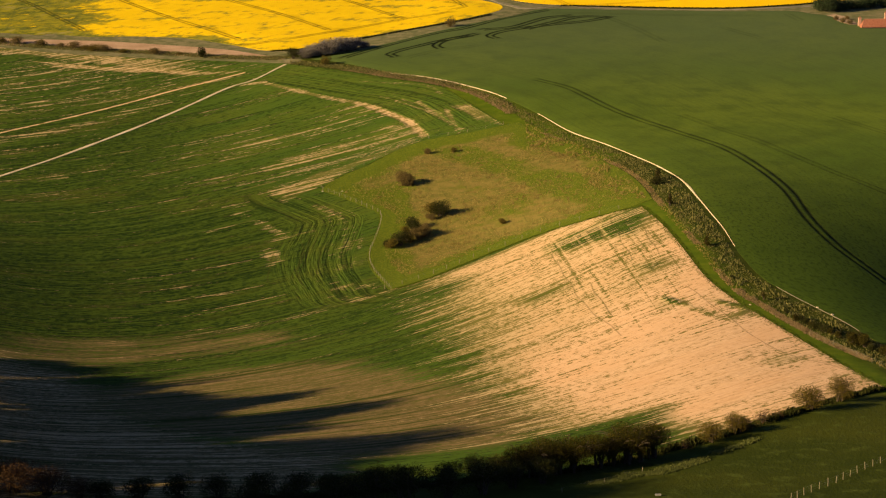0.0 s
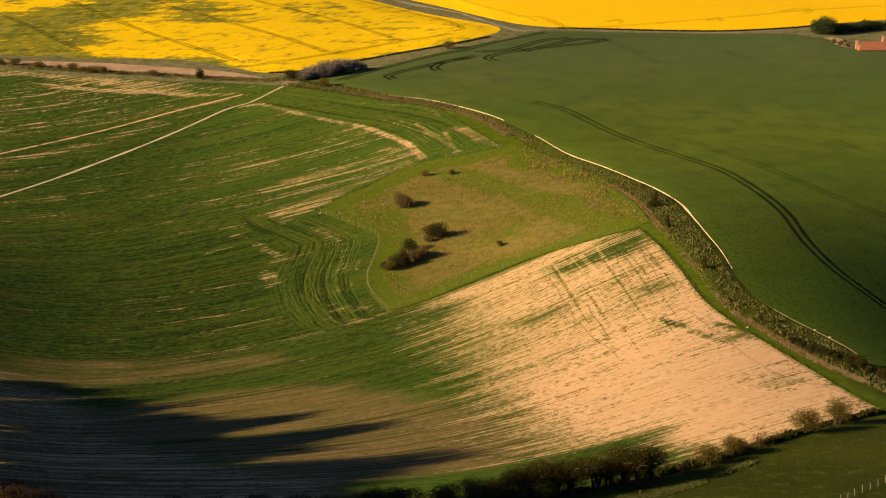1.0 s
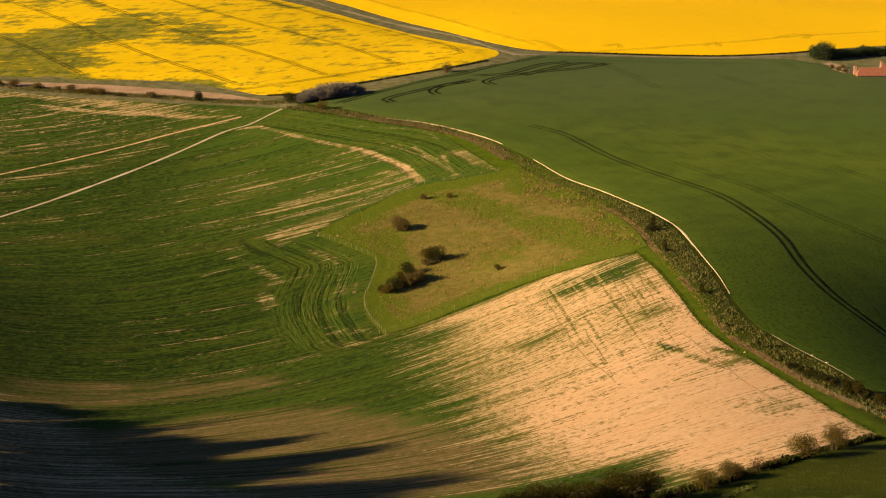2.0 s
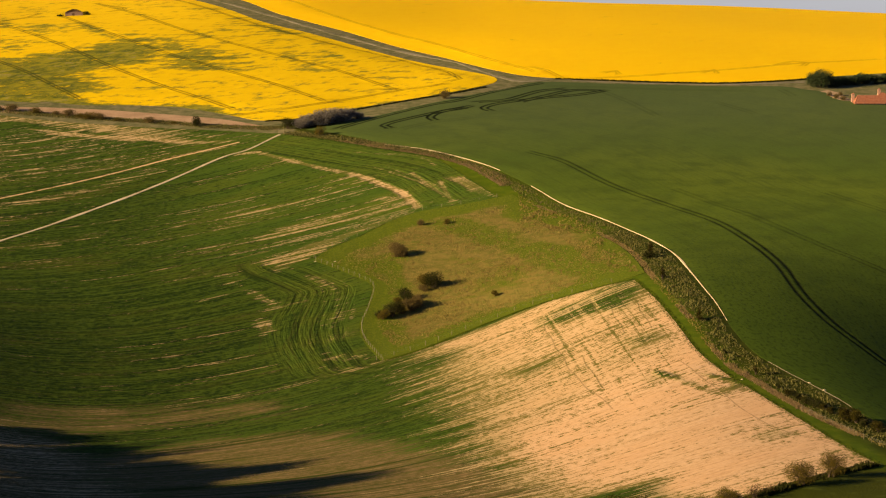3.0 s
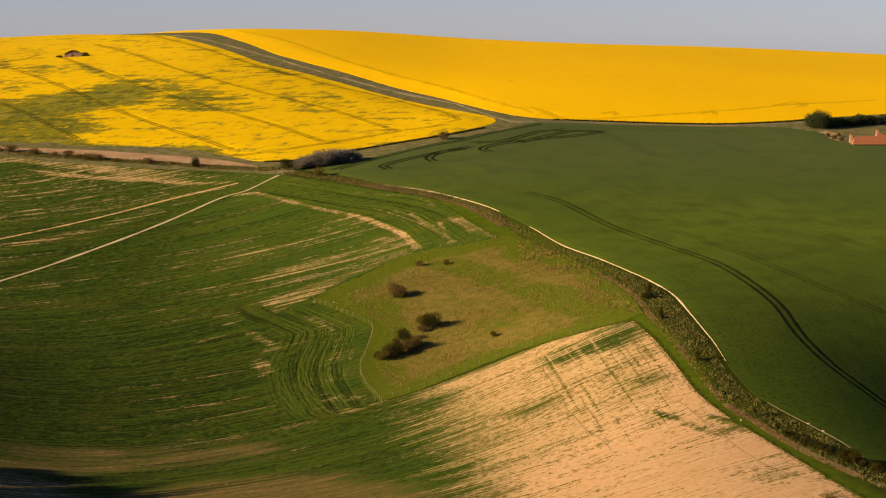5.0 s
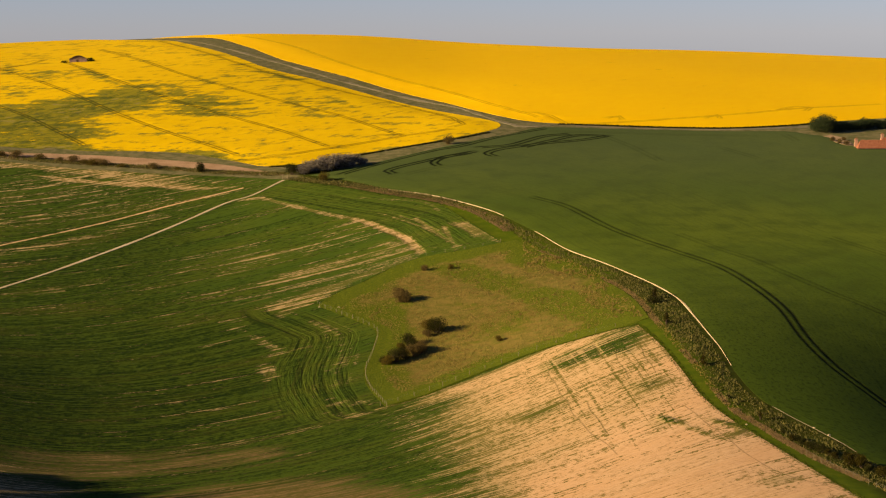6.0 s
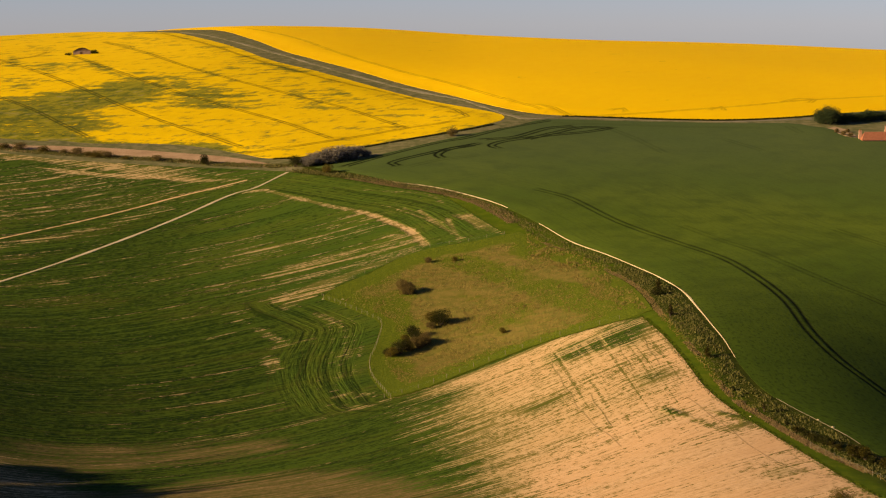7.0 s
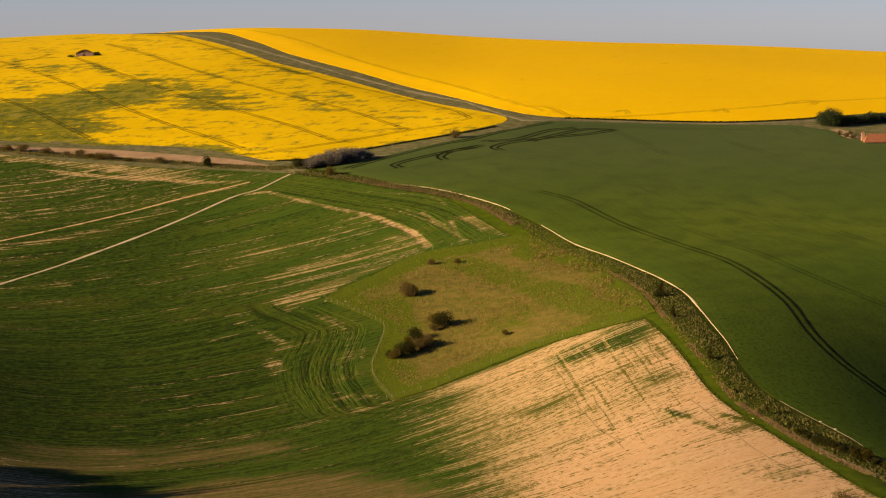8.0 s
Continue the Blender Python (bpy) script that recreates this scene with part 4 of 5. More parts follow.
for outline, trams, label, amount in ((RAPE_LEFT, YTRAMS, "yellow flowering rape with failed green patches and tractor wheelings", 0.78),
                                           (RAPE_RIGHT, YTRAMS_RIGHT, "dense yellow flowering rape covering the rounded hilltop", 0.45)):
    rape, q = spread("rape_field", outline, 3.0, RAPE, 0.8, [(l, (-1.5, -1.15, -0.8, -0.45, 0, 0.45, 0.8, 1.15, 1.5)) for l in trams], 0.12,
                     lambda a, b: -0.72 * (1 - smooth(0, 16, line_distance(a, b, np.vstack([outline, outline[:1]])))))
    x, y = q[:, 0], q[:, 1]
    track = 0 * x
    for l in trams:
        for side in (-0.8, 0.8):
            track = np.maximum(track, amount * along(x, y, shift(l, side), 0.22, 0.34))
    give(rape, "track", track)
    if trams is YTRAMS:
        thin = 0.29 + 0.06 * np.sin(x / 31) * np.sin(y / 44)
        for poly, soft, amount in FAILED:
            thin = np.maximum(thin, amount * within(x, y, poly, soft))
    else:
        thin = -0.35 + 0 * x
    give(rape, "thin", thin)
    tagged(rape, label, "field", kind="stuff")

# bare earth along the foot of the rape, tracks and paths
earth, _ = spread("bare_earth_strip", np.vstack([EARTH_LOW, EARTH_HIGH[::-1]]), 2.0, EARTH, 0.05, (), 0.04)
tagged(earth, "bare pinkish ploughed strip between hedge and rape", "ground", kind="structure")
tagged(ribbon("farm_track", CHALK_TRACK, 0.62, CHALK, 0.20, 0.2), "pale trodden chalk track across the young wheat", "track", kind="structure")
tagged(ribbon("footpath", PATH[PATH[:, 1] > 718], 0.10, CHALK, 0.18, 0.5, 25), "narrow chalk footpath along the wheat edge", "path", kind="structure")
tagged(ribbon("footpath", PATH[(PATH[:, 1] < 700) & (PATH[:, 1] > 526)], 0.115, CHALK, 0.18, 0.75, 65), "narrow white chalk footpath along the wheat edge", "path", kind="structure")
tagged(ribbon("footpath", PATH[(PATH[:, 1] < 500) & (PATH[:, 1] > 466)], 0.05, DUST, 0.10, 0.8, 12), "thin worn chalk footpath beside dark wheat", "path", kind="structure")
tagged(ribbon("farm_lane", LANE, 0.8, GRASSY, 0.1, 0.7), "stony farm lane climbing between two rape fields", "track", kind="structure")

HEADLAND_TRACK = curve([(141.0, 886.5), (132.6, 884.6), (109.7, 879.6), (87.6, 879.6), (65.6, 880.8), (50.0, 882.0)])
tagged(ribbon("farm_track", HEADLAND_TRACK, 0.75, DUST, 0.12, 0.4), "grey stony track along the foot of the rape", "track", kind="structure")


# ---- things ----
def part(name, verts, faces, material, parent, label=""):
    ob = mesh_of(name, verts, faces, material, parent)
    return tagged(ob, label) if label else ob


def thing(name, x, y, label, category, group="", dz=0.0):
    ob = new(name)
    ob.location = (x, y, float(land(x, y)) + dz)
    return tagged(ob, label, category, group)


def box(x0, y0, z0, x1, y1, z1):
    v = [(x, y, z) for z in (z0, z1) for x, y in ((x0, y0), (x1, y0), (x1, y1), (x0, y1))]
    return v, [(3, 2, 1, 0), (4, 5, 6, 7), (0, 1, 5, 4), (1, 2, 6, 5), (2, 3, 7, 6), (3, 0, 4, 7)]


def tube(points, radii, sides=6):
    """Verts and faces of a tapered limb."""
    verts, faces = [], []
    points = [Vector(p) for p in points]
    for k, (p, r) in enumerate(zip(points, radii)):
        d = (points[min(k + 1, len(points) - 1)] - points[max(k - 1, 0)]).normalized()
        a = d.orthogonal().normalized()
        b = d.cross(a)
        verts += [tuple(p + r * (math.cos(6.2832 * j / sides) * a + math.sin(6.2832 * j / sides) * b)) for j in range(sides)]
    for k in range(len(points) - 1):
        for j in range(sides):
            n = (j + 1) % sides
            faces.append((k * sides + j, k * sides + n, (k + 1) * sides + n, (k + 1) * sides + j))
    faces.append(tuple(range((len(points) - 1) * sides, len(points) * sides)))
    return verts, faces


def join(pieces):
    verts, faces = [], []
    for v, f in pieces:
        n = len(verts)
        verts += list(v)
        faces += [tuple(k + n for k in q) for q in f]
    return verts, faces


def foliage(lobes, count, size, rng, hollow=0.55):
    """Small bent leaf sprays scattered through lobes (x, y, z, rx, ry, rz); denser to the outside."""
    lobes = np.array(lobes, float)
    share = lobes[:, 3] * lobes[:, 4] * lobes[:, 5]
    which = rng.choice(len(lobes), count, p=share / share.sum())
    d = rng.normal(size=(count, 3))
    d /= np.linalg.norm(d, axis=1)[:, None]
    r = hollow + (1.08 - hollow) * rng.random(count) ** 0.7
    lump = 1 + 0.22 * np.sin(5 * d[:, 0] + which) * np.cos(4 * d[:, 1] + 2 * d[:, 2] + which)
    c = lobes[which, :3] + d * (r * lump)[:, None] * lobes[which, 3:]
    a = rng.normal(size=(count, 3))
    a /= np.linalg.norm(a, axis=1)[:, None]
    b = np.cross(a, rng.normal(size=(count, 3)))
    b /= np.linalg.norm(b, axis=1)[:, None] + 1e-9
    s = 0.7 * size * rng.uniform(0.5, 1.3, count)[:, None]
    corners = np.stack([c - a * s, c + b * s * 0.55, c + a * s, c - b * s * 0.55], 1)
    corners[:, 2] += np.cross(a, b) * s * 0.3
    keep = corners[:, :, 2].min(1) > -0.2
    corners = corners[keep]
    n = len(corners)
    return corners.reshape(-1, 3).tolist(), [(4 * k, 4 * k + 1, 4 * k + 2, 4 * k + 3) for k in range(n)]


def shrub(name, label, category, width, height, material, seed, bare_stem=0.15, leaves=1500, size=0.22, lobes=7, lean=0.0, group=""):
    """A bush or small tree at the origin: forked stems and a crown of leaf sprays."""
    rng = np.random.default_rng(seed)
    base = new(name)
    tagged(base, label, category, group)
    low = bare_stem * height
    blobs, limbs = [], []
    stems = 3 if height < 7 else 1
    for k in range(lobes):
        ang = 6.283 * (k + rng.uniform(-0.3, 0.3)) / lobes
        reach = width * 0.5 * rng.uniform(0.25, 0.68) * (0 if k == 0 else 1)
        up = low + (height - low) * rng.uniform(0.24, 0.66)
        if k == 0:
            up = low + (height - low) * 0.62
        rad = width * rng.uniform(0.20, 0.31)
        rz = min((height - low) * rng.uniform(0.26, 0.38), height - up + 0.1)
        cx, cy = reach * math.cos(ang) + lean * up, reach * math.sin(ang)
        blobs.append((cx, cy, up, rad, rad, rz))
        foot = (0.12 * width * (k % stems - 1) * 0.6, 0.05 * width * ((k * 2) % 3 - 1), -0.3) if stems > 1 else (0, 0, -0.3)
        fork = (foot[0] + 0.25 * cx, foot[1] + 0.25 * cy, low + 0.15 * height)
        limbs.append(tube([foot, fork, (0.7 * cx, 0.7 * cy, 0.8 * up), (cx, cy, up + 0.4 * rz)], [0.035 * height ** 0.8, 0.026 * height ** 0.8, 0.016 * height ** 0.8, 0.006 * height]))
        for j in range(3):
            e = rng.normal(size=3) * (0.8 * rad, 0.8 * rad, 0.6 * rz)
            limbs.append(tube([(0.7 * cx, 0.7 * cy, 0.8 * up), (cx + 0.6 * e[0], cy + 0.6 * e[1], up + 0.6 * e[2]), (cx + e[0], cy + e[1], max(0.1, up + e[2]))], [0.012 * height, 0.008 * height, 0.003 * height], 4))
    part("trunk", *join(limbs), BARK, base)
    part("crown", *foliage(blobs, int(1.7 * leaves), size, rng), material, base)
    return base


def plant(source, x, y, scale, turn, label="", sink=0.05, wide=1.0):
    """One more of a bush, at a place."""
    ob = copy_thing(source, Matrix.Identity(4))
    ob.matrix_basis = Matrix.Translation((x, y, float(land(x, y)) - sink)) @ Matrix.Rotation(turn, 4, "Z") @ Matrix.Diagonal((scale * wide, scale * wide, scale, 1))
    if label:
        ob["label"] = label
    return ob


def settle(source, x, y, scale=1.0, turn=0.0, wide=1.0):
    source.matrix_basis = Matrix.Translation((x, y, float(land(x, y)) - 0.05)) @ Matrix.Rotation(turn, 4, "Z") @ Matrix.Diagonal((scale * wide, scale * wide, scale, 1))


def grow(sources, places, lo, hi, seed, wide=1.0):
    """The sources in turn at the places; the first uses of each are the sources themselves."""
    rng = np.random.default_rng(seed)
    for k, q in enumerate(places):
        src = sources[k % len(sources)]
        scale = q[2] if len(q) > 2 else rng.uniform(lo, hi)
        if k < len(sources):
            settle(src, q[0], q[1], scale, rng.uniform(0, 6.28), wide)
        else:
            plant(src, q[0], q[1], scale, rng.uniform(0, 6.28), "", 0.05, wide)


# thorn bushes in the rough pasture
pasture_dark = [shrub("hawthorn_bush", "dark rounded hawthorn bush in rough grass", "bush", 5.4, 4.4, LEAF_DARK, 11 + k, 0.0, 2600, 0.165, 13, group="pasture bushes") for k in range(2)]
grow(pasture_dark, [(-3.0, 607.8, 1.15), (-13.4, 586.6, 0.95), (-10.5, 599.6, 0.9), (-9.0, 595.0, 0.8), (-17.0, 586.2, 0.5)], 0.8, 1.1, 5, 1.0)
pasture_brown = [shrub("hawthorn_bush", "brownish hawthorn bush just coming into leaf", "bush", 5.0, 4.0, LEAF_TWIG, 21, 0.0, 2600, 0.17, 8, group="pasture bushes"),
                 shrub("hawthorn_bush", "olive hawthorn bush in spring leaf", "bush", 5.0, 4.2, LEAF_OLIVE, 23, 0.0, 2600, 0.18, 8, group="pasture bushes")]
grow(pasture_brown, [(-13.5, 637.0, 1.05), (-4.9, 609.6, 0.9), (-12.1, 635.8, 0.85), (-11.6, 588.6, 0.75), (-7.2, 592.6, 0.95), (-15.9, 584.2, 0.7), (-9.0, 590.8, 0.85), (-12.4, 597.0, 0.5), (-5.5, 605.5, 0.55), (13.6, 592.1, 0.42), (-6.9, 666.5, 0.5), (0.9, 665.5, 0.4), (-15.9, 586.3, 0.45)], 0.6, 1.0, 6)

# roadside hedge at the head of the left field
hedge_far = [shrub("hedge_bush", "rounded brown-green hedge bush beside bare earth", "bush", 5.6, 3.4, LEAF_OLIVE if k else LEAF_TWIG, 31 + k, 0.0, 2200, 0.16, 9, group="far hedge bushes") for k in range(2)]
grow(hedge_far, [(-159.6, 833.3, 0.9), (-149.5, 829.8, 0.75), (-136.9, 825.2, 0.8), (-128.9, 820.4, 0.8), (-124.9, 819.1, 0.75), (-132.0, 822.2, 0.6), (-105.7, 812.3, 0.7), (-165.1, 835.3, 0.7), (-142.0, 827.3, 0.5), (-118.0, 816.0, 0.45), (-170.1, 838.4, 0.6), (-96.9, 809.5, 0.35)], 0.5, 0.9, 7, 1.2)
lone = shrub("hawthorn_bush", "dense dark round bush standing on the hedge bank", "bush", 4.0, 4.0, LEAF_DARK, 37, 0.03, 1500, 0.2, 8)
settle(lone, -87.9, 804.6, 1.0)
plant(hedge_far[1], -42.8, 778.3, 1.0, 1.0, "olive-brown upright bush beside the footpath bend", 0.05, 0.75)
plant(pasture_dark[1], -54.8, 793.3, 1.0, 2.0, "dark brown thorn bush beside flowering blackthorn", 0.05, 0.85)
plant(pasture_brown[0], 0.3, 841.5, 0.85, 0.7, "small russet bush on the verge under the rape")
thorn = [shrub("blackthorn_bush", "blackthorn bush greyish white with blossom", "bush", 6.2, 4.6, LEAF_BLOSSOM, 41 + k, 0.0, 2600, 0.27, 12, group="blackthorn thicket") for k in range(2)]
grow(thorn, [(-50.5, 793.6, 0.75), (-46.6, 796.4, 0.85), (-42.6, 799.2, 1.15), (-38.6, 802.6, 1.25), (-34.5, 805.9, 1.0), (-31.0, 808.9, 0.6), (-48.5, 797.9, 0.85), (-44.6, 797.0, 1.1), (-40.6, 800.4, 0.85), (-36.5, 803.6, 0.8), (-48.6, 794.6, 0.65)], 0.8, 1.0, 8, 1.15)

# tree and hedge by the farmhouse
ash = shrub("field_tree", "broad dark green tree at the farm lane", "tree", 9.5, 7.0, LEAF_TREE, 51, 0.02, 6500, 0.27, 13)
settle(ash, 145.6, 874.7, 1.05)
farm_hedge = [shrub("hedge_bush", "dark clipped farm hedge bush", "bush", 5.5, 3.0, LEAF_TREE, 53, 0.02, 1300, 0.24, 7, group="farm hedge")]
grow(farm_hedge, [(152 + 4.2 * k, 877 + 1.9 * k + 0.6 * (k % 2)) for k in range(9)], 1.15, 1.5, 9)
plant(ash, 163.5, 887.7, 0.55, 2.2, "small dark tree in the farm hedge")

# hedgerow at the foot of the pale field
NEAR_LABEL = "gnarled hawthorn in the hedgerow, dark crown over bare stems"
near_dark = [shrub("hawthorn_tree", NEAR_LABEL, "tree", 7.4, 6.3, LEAF_HEDGE, 61 + k, 0.26, 6500, 0.135, 12, group="hedgerow trees") for k in range(3)]
grow(near_dark, [(32.6, 362.1, 0.98), (28.3, 359.2, 1.1), (23.5, 356.7, 0.95), (19.3, 354.4, 1.0), (14.5, 352.8, 1.0), (10.6, 352.0, 0.9), (30.4, 359.8, 0.75), (25.7, 358.2, 0.8), (16.5, 353.2, 0.85), (12.5, 351.8, 0.8)], 0.9, 1.1, 10)
near_olive = [shrub("hawthorn_tree", "olive-leaved hawthorn bush in the field hedge", "tree", 5.8, 4.9, LEAF_OLIVE, 71 + k, 0.12, 4200, 0.12, 10, group="hedgerow trees") for k in range(2)]
grow(near_olive, [(62.9, 390.5, 1.05), (69.5, 398.0, 1.0), (43.3, 370.7, 0.85), (47.7, 375.3, 0.8), (49.5, 376.9, 0.6), (7.0, 351.9, 0.85), (3.4, 351.2, 1.0), (8.6, 351.6, 0.6), (-12.0, 342.5, 1.05), (-8.5, 343.8, 0.9), (-16.0, 340.6, 0.8)], 0.9, 1.1, 12)
twiggy = shrub("thorn_shrub", "thin twiggy thorn shrub in a hedge gap", "bush", 3.6, 2.6, LEAF_RUSSET, 77, 0.1, 420, 0.14, 6)
settle(twiggy, 53.5, 381.7)
plant(twiggy, 56.4, 384.5, 0.7, 1.1)
plant(twiggy, 38.5, 367.1, 0.6, 2.1)
grow([shrub("hawthorn_tree", "hedgerow thorn tree deep in shade", "tree", 6.0, 5.0, LEAF_DARK, 79, 0.12, 3200, 0.14, 9, group="hedgerow trees")],
     [(-1.0, 348.0, 0.8), (-24.0, 338.3, 0.9), (-30.0, 337.4, 0.95), (-36.0, 336.4, 0.9), (-42.0, 335.9, 0.95), (-48.0, 335.4, 0.9), (-54.0, 335.4, 0.85), (-19.5, 339.7, 0.75), (-7.5, 331.5, 1.28), (-12.5, 330.5, 1.2), (-1.0, 335.0, 1.08), (4.5, 339.0, 1.1), (-17.5, 329.0, 1.1), (-30.0, 326.5, 1.0), (-25.0, 328.0, 0.9), (9.0, 343.5, 0.95), (14.0, 346.5, 0.9)], 0.8, 1, 13)
russet = shrub("russet_bush", "large reddish-brown leafless bush in low sunlight", "bush", 9.5, 6.2, LEAF_RUSSET, 83, 0.0, 3600, 0.17, 11)
settle(russet, -68.9, 345.4)
plant(russet, -63.4, 342.7, 0.85, 1.5)
plant(russet, -74.7, 347.6, 1.0, 2.5)
plant(russet, -58.0, 339.9, 0.65, 3.5)

# unseen wood on the knoll, sized so that its shadow lies over the field corner
wood = [shrub("woodland_tree", "tall broadleaf tree in a wooded knoll", "tree", 11.0, 19.0, LEAF_TREE, 91 + k, 0.2, 3000, 0.5, 12, group="knoll wood") for k in range(2)]
rng = np.random.default_rng(17)
bare_stemmed = shrub("woodland_tree", "tall tree with a high crown on a long bare trunk", "tree", 11.0, 26.0, LEAF_TREE, 99, 0.62, 3600, 0.45, 12, group="knoll wood")
grow([bare_stemmed], [(-92.0, 336.5, 0.95), (-93.0, 331.0, 1.0), (-94.0, 341.0, 0.95)], 1, 1, 19)
airy = shrub("woodland_tree", "tall thin tree barely in leaf beside the wood", "tree", 12.0, 22.0, LEAF_HEDGE, 97, 0.15, 170, 0.45, 10, group="knoll wood")
grow([airy], [(-114 - 6 * (k % 3), 444 + 8.5 * k, 0.95 - 0.12 * k) for k in range(4)], 1, 1, 18)
FRONT = [(296, 1.5), (304, 1.5), (312, 1.55), (320, 1.5), (328, 1.4), (336.5, 0.4), (342, 1.44), (348, 1.46), (354, 1.5), (361, 1.68), (367, 1.3), (372, 1.0), (377.3, 0.92), (383.5, 1.2), (390, 1.05), (396.5, 1.44), (402, 0.9), (408, 0.74), (413.5, 0.88), (420, 1.12), (425.5, 0.85), (433, 0.74), (441, 0.62), (449, 0.52), (457, 0.42), (466, 0.3), (476, 0.2)]
rows_y, rows_s = [q[0] for q in FRONT], [q[1] for q in FRONT]
for k, (b, s) in enumerate(FRONT):
    back = max(0.0, 0.197 * b + 5.5 * s + 8.0 - 92)  # keeps the front trees out of view on the left
    tree = wood[k] if k < 2 else copy_thing(wood[k % 2], Matrix.Identity(4))
    settle(tree, -92 - back, b - 0.364 * back, s + 0.017 * back, 2.4 * k, 0.72 if s > 0.8 else 1.25)
for k in range(11):  # understorey along the wood edge
    plant(wood[k % 2], -96.5 - 1.5 * (k % 2) - 0.7 * max(0, k - 7), 352 + 8.0 * k, 0.42, 1.7 * k, "", 0.05, 1.3)
for k, (a, b, s) in enumerate(((-109, 447, 0.58), (-114, 455, 0.50), (-119, 463, 0.46), (-124, 472, 0.42), (-121, 450, 0.66), (-130, 466, 0.56), (-104, 462, 0.34), (-108, 474, 0.3), (-103, 432, 0.75), (-104, 400, 0.8), (-103, 384, 0.9), (-106, 418, 0.75), (-100.5, 458, 0.36), (-95.5, 427.5, 0.36), (-86.5, 384.5, 0.34))):
    plant(wood[k % 2], a, b, s, 1.3 * k, "", 0.05, 1.4)
for k, (a, b, s) in enumerate(((-75, 300, 1.8), (-76, 307, 1.85), (-76, 314, 1.9), (-78, 320, 1.85), (-84, 303, 1.8), (-85, 311, 1.8))):  # tallest trees, at the foot of the scarp
    plant(wood[k % 2], a, b, s, 0.9 * k, "", 0.05, 0.75)
for k in range(11):  # unseen thicket stopping sunlight through the gaps under the crowns
    plant(wood[k % 2], -99.5 - 2.0 * (k % 2) - 1.1 * max(0, k - 6), 393 + 5.5 * k, 0.40, 2.1 * k, "", 0.05, 1.5)
for i in range(1, 6):
    for j in range(20):
        a, b = -92 - 9.5 * i - 1.6 * max(0, j - 14) + rng.uniform(-2.5, 2.5), 288 + 8.5 * j + rng.uniform(-3, 3)
        s = float(np.interp(b + 0.364 * (-92 - a), rows_y, rows_s))
        plant(wood[(i + j) % 2], a, b, max(0.12, s * rng.uniform(0.62, 0.98)), rng.uniform(0, 6.28))

# bushes on the footpath bank
DARK_SCRUB = [(72.8, 472.5, 0.55), (74.4, 469.5, 0.6), (75.6, 467.8, 0.5), (77.0, 465.0, 0.65), (78.6, 462.0, 0.55)]
bank_bush = [shrub("bank_bush", "low scrub bush on the footpath bank", "bush", 3.4, 2.6, LEAF_HEDGE if k else LEAF_DARK, 101 + k, 0.04, 1300, 0.17, 7, group="bank scrub") for k in range(2)]
grow(bank_bush, [(54.6, 598.6, 0.95), (81.9, 454.4, 1.1), (84.8, 450.1, 0.6), (83.9, 452.9, 1.1), (77.8, 463.6, 0.75), (87.1, 446.3, 0.9), (76.1, 466.3, 0.7), (90.0, 442.0, 1.0), (56.1, 574.1, 0.5), (60.6, 529.1, 0.5), (73.9, 472.2, 0.55), (89.2, 436.2, 0.9), (71.6, 477.6, 0.4), (79.7, 459.5, 0.6), (63.0, 502.6, 0.4)] + DARK_SCRUB, 0.6, 1.1, 15)

upright = shrub("thorn_sapling", "narrow upright thorn sapling on the footpath bank", "bush", 1.2, 2.4, LEAF_HEDGE, 107, 0.05, 420, 0.13, 5, group="bank saplings")
grow([upright], [(55.8, 572.0, 1.45), (60.4, 530.2, 1.2), (55.3, 602.5, 1.2), (55.8, 605.5, 1.3), (68.0, 487.0, 0.9)], 1, 1, 31)


def sprays(name, places, size, blades, material, label, category, seed, upright=1.0, uneven=0.0):
    """Tufts of narrow blades or sprays at many places, one object."""
    rng = np.random.default_rng(seed)
    places = np.repeat(np.asarray(places, float), blades, axis=0)
    n = len(places)
    x, y = places[:, 0] + rng.normal(0, size * 0.35, n), places[:, 1] + rng.normal(0, size * 0.35, n)
    z = land(x, y)
    ang = rng.uniform(0, 6.283, n)
    clump = 1.0 + uneven * np.sin(x / 1.9 + 2.0 * np.sin(y / 4.7)) * np.sin(y / 3.6 + 1.4 * np.sin(x / 2.3))  # taller and lower stands
    h = size * rng.uniform(0.5, 1.2, n) * upright * clump
    w = size * rng.uniform(0.10, 0.26, n)
    out = size * rng.uniform(0.1, 0.6, n)
    ca, sa = np.cos(ang), np.sin(ang)
    p = np.stack([np.stack([x - w * sa, y + w * ca, z - 0.05], 1), np.stack([x + w * sa, y - w * ca, z - 0.05], 1),
                  np.stack([x + out * ca + w * 0.7 * sa, y + out * sa - w * 0.7 * ca, z + h], 1), np.stack([x + out * ca - w * 0.7 * sa, y + out * sa + w * 0.7 * ca, z + h * 0.9], 1)], 1)
    ob = mesh_of(name, p.reshape(-1, 3).tolist(), [(4 * k, 4 * k + 1, 4 * k + 2, 4 * k + 3) for k in range(n)], material)
    return tagged(ob, label, category, kind="stuff")


def scatter(poly, count, seed, clump=0.0):
    rng = np.random.default_rng(seed)
    poly = np.array(poly, float)
    p = rng.uniform(poly.min(0), poly.max(0), (count * 3, 2))
    p = p[inside(p[:, 0], p[:, 1], poly)]
    if clump:
        keep = np.sin(p[:, 0] / clump + 2 * np.sin(p[:, 1] / (1.7 * clump))) + np.sin(p[:, 1] / clump) > rng.uniform(-1.8, 1.2, len(p))
        p = p[keep]
    return p[:count]


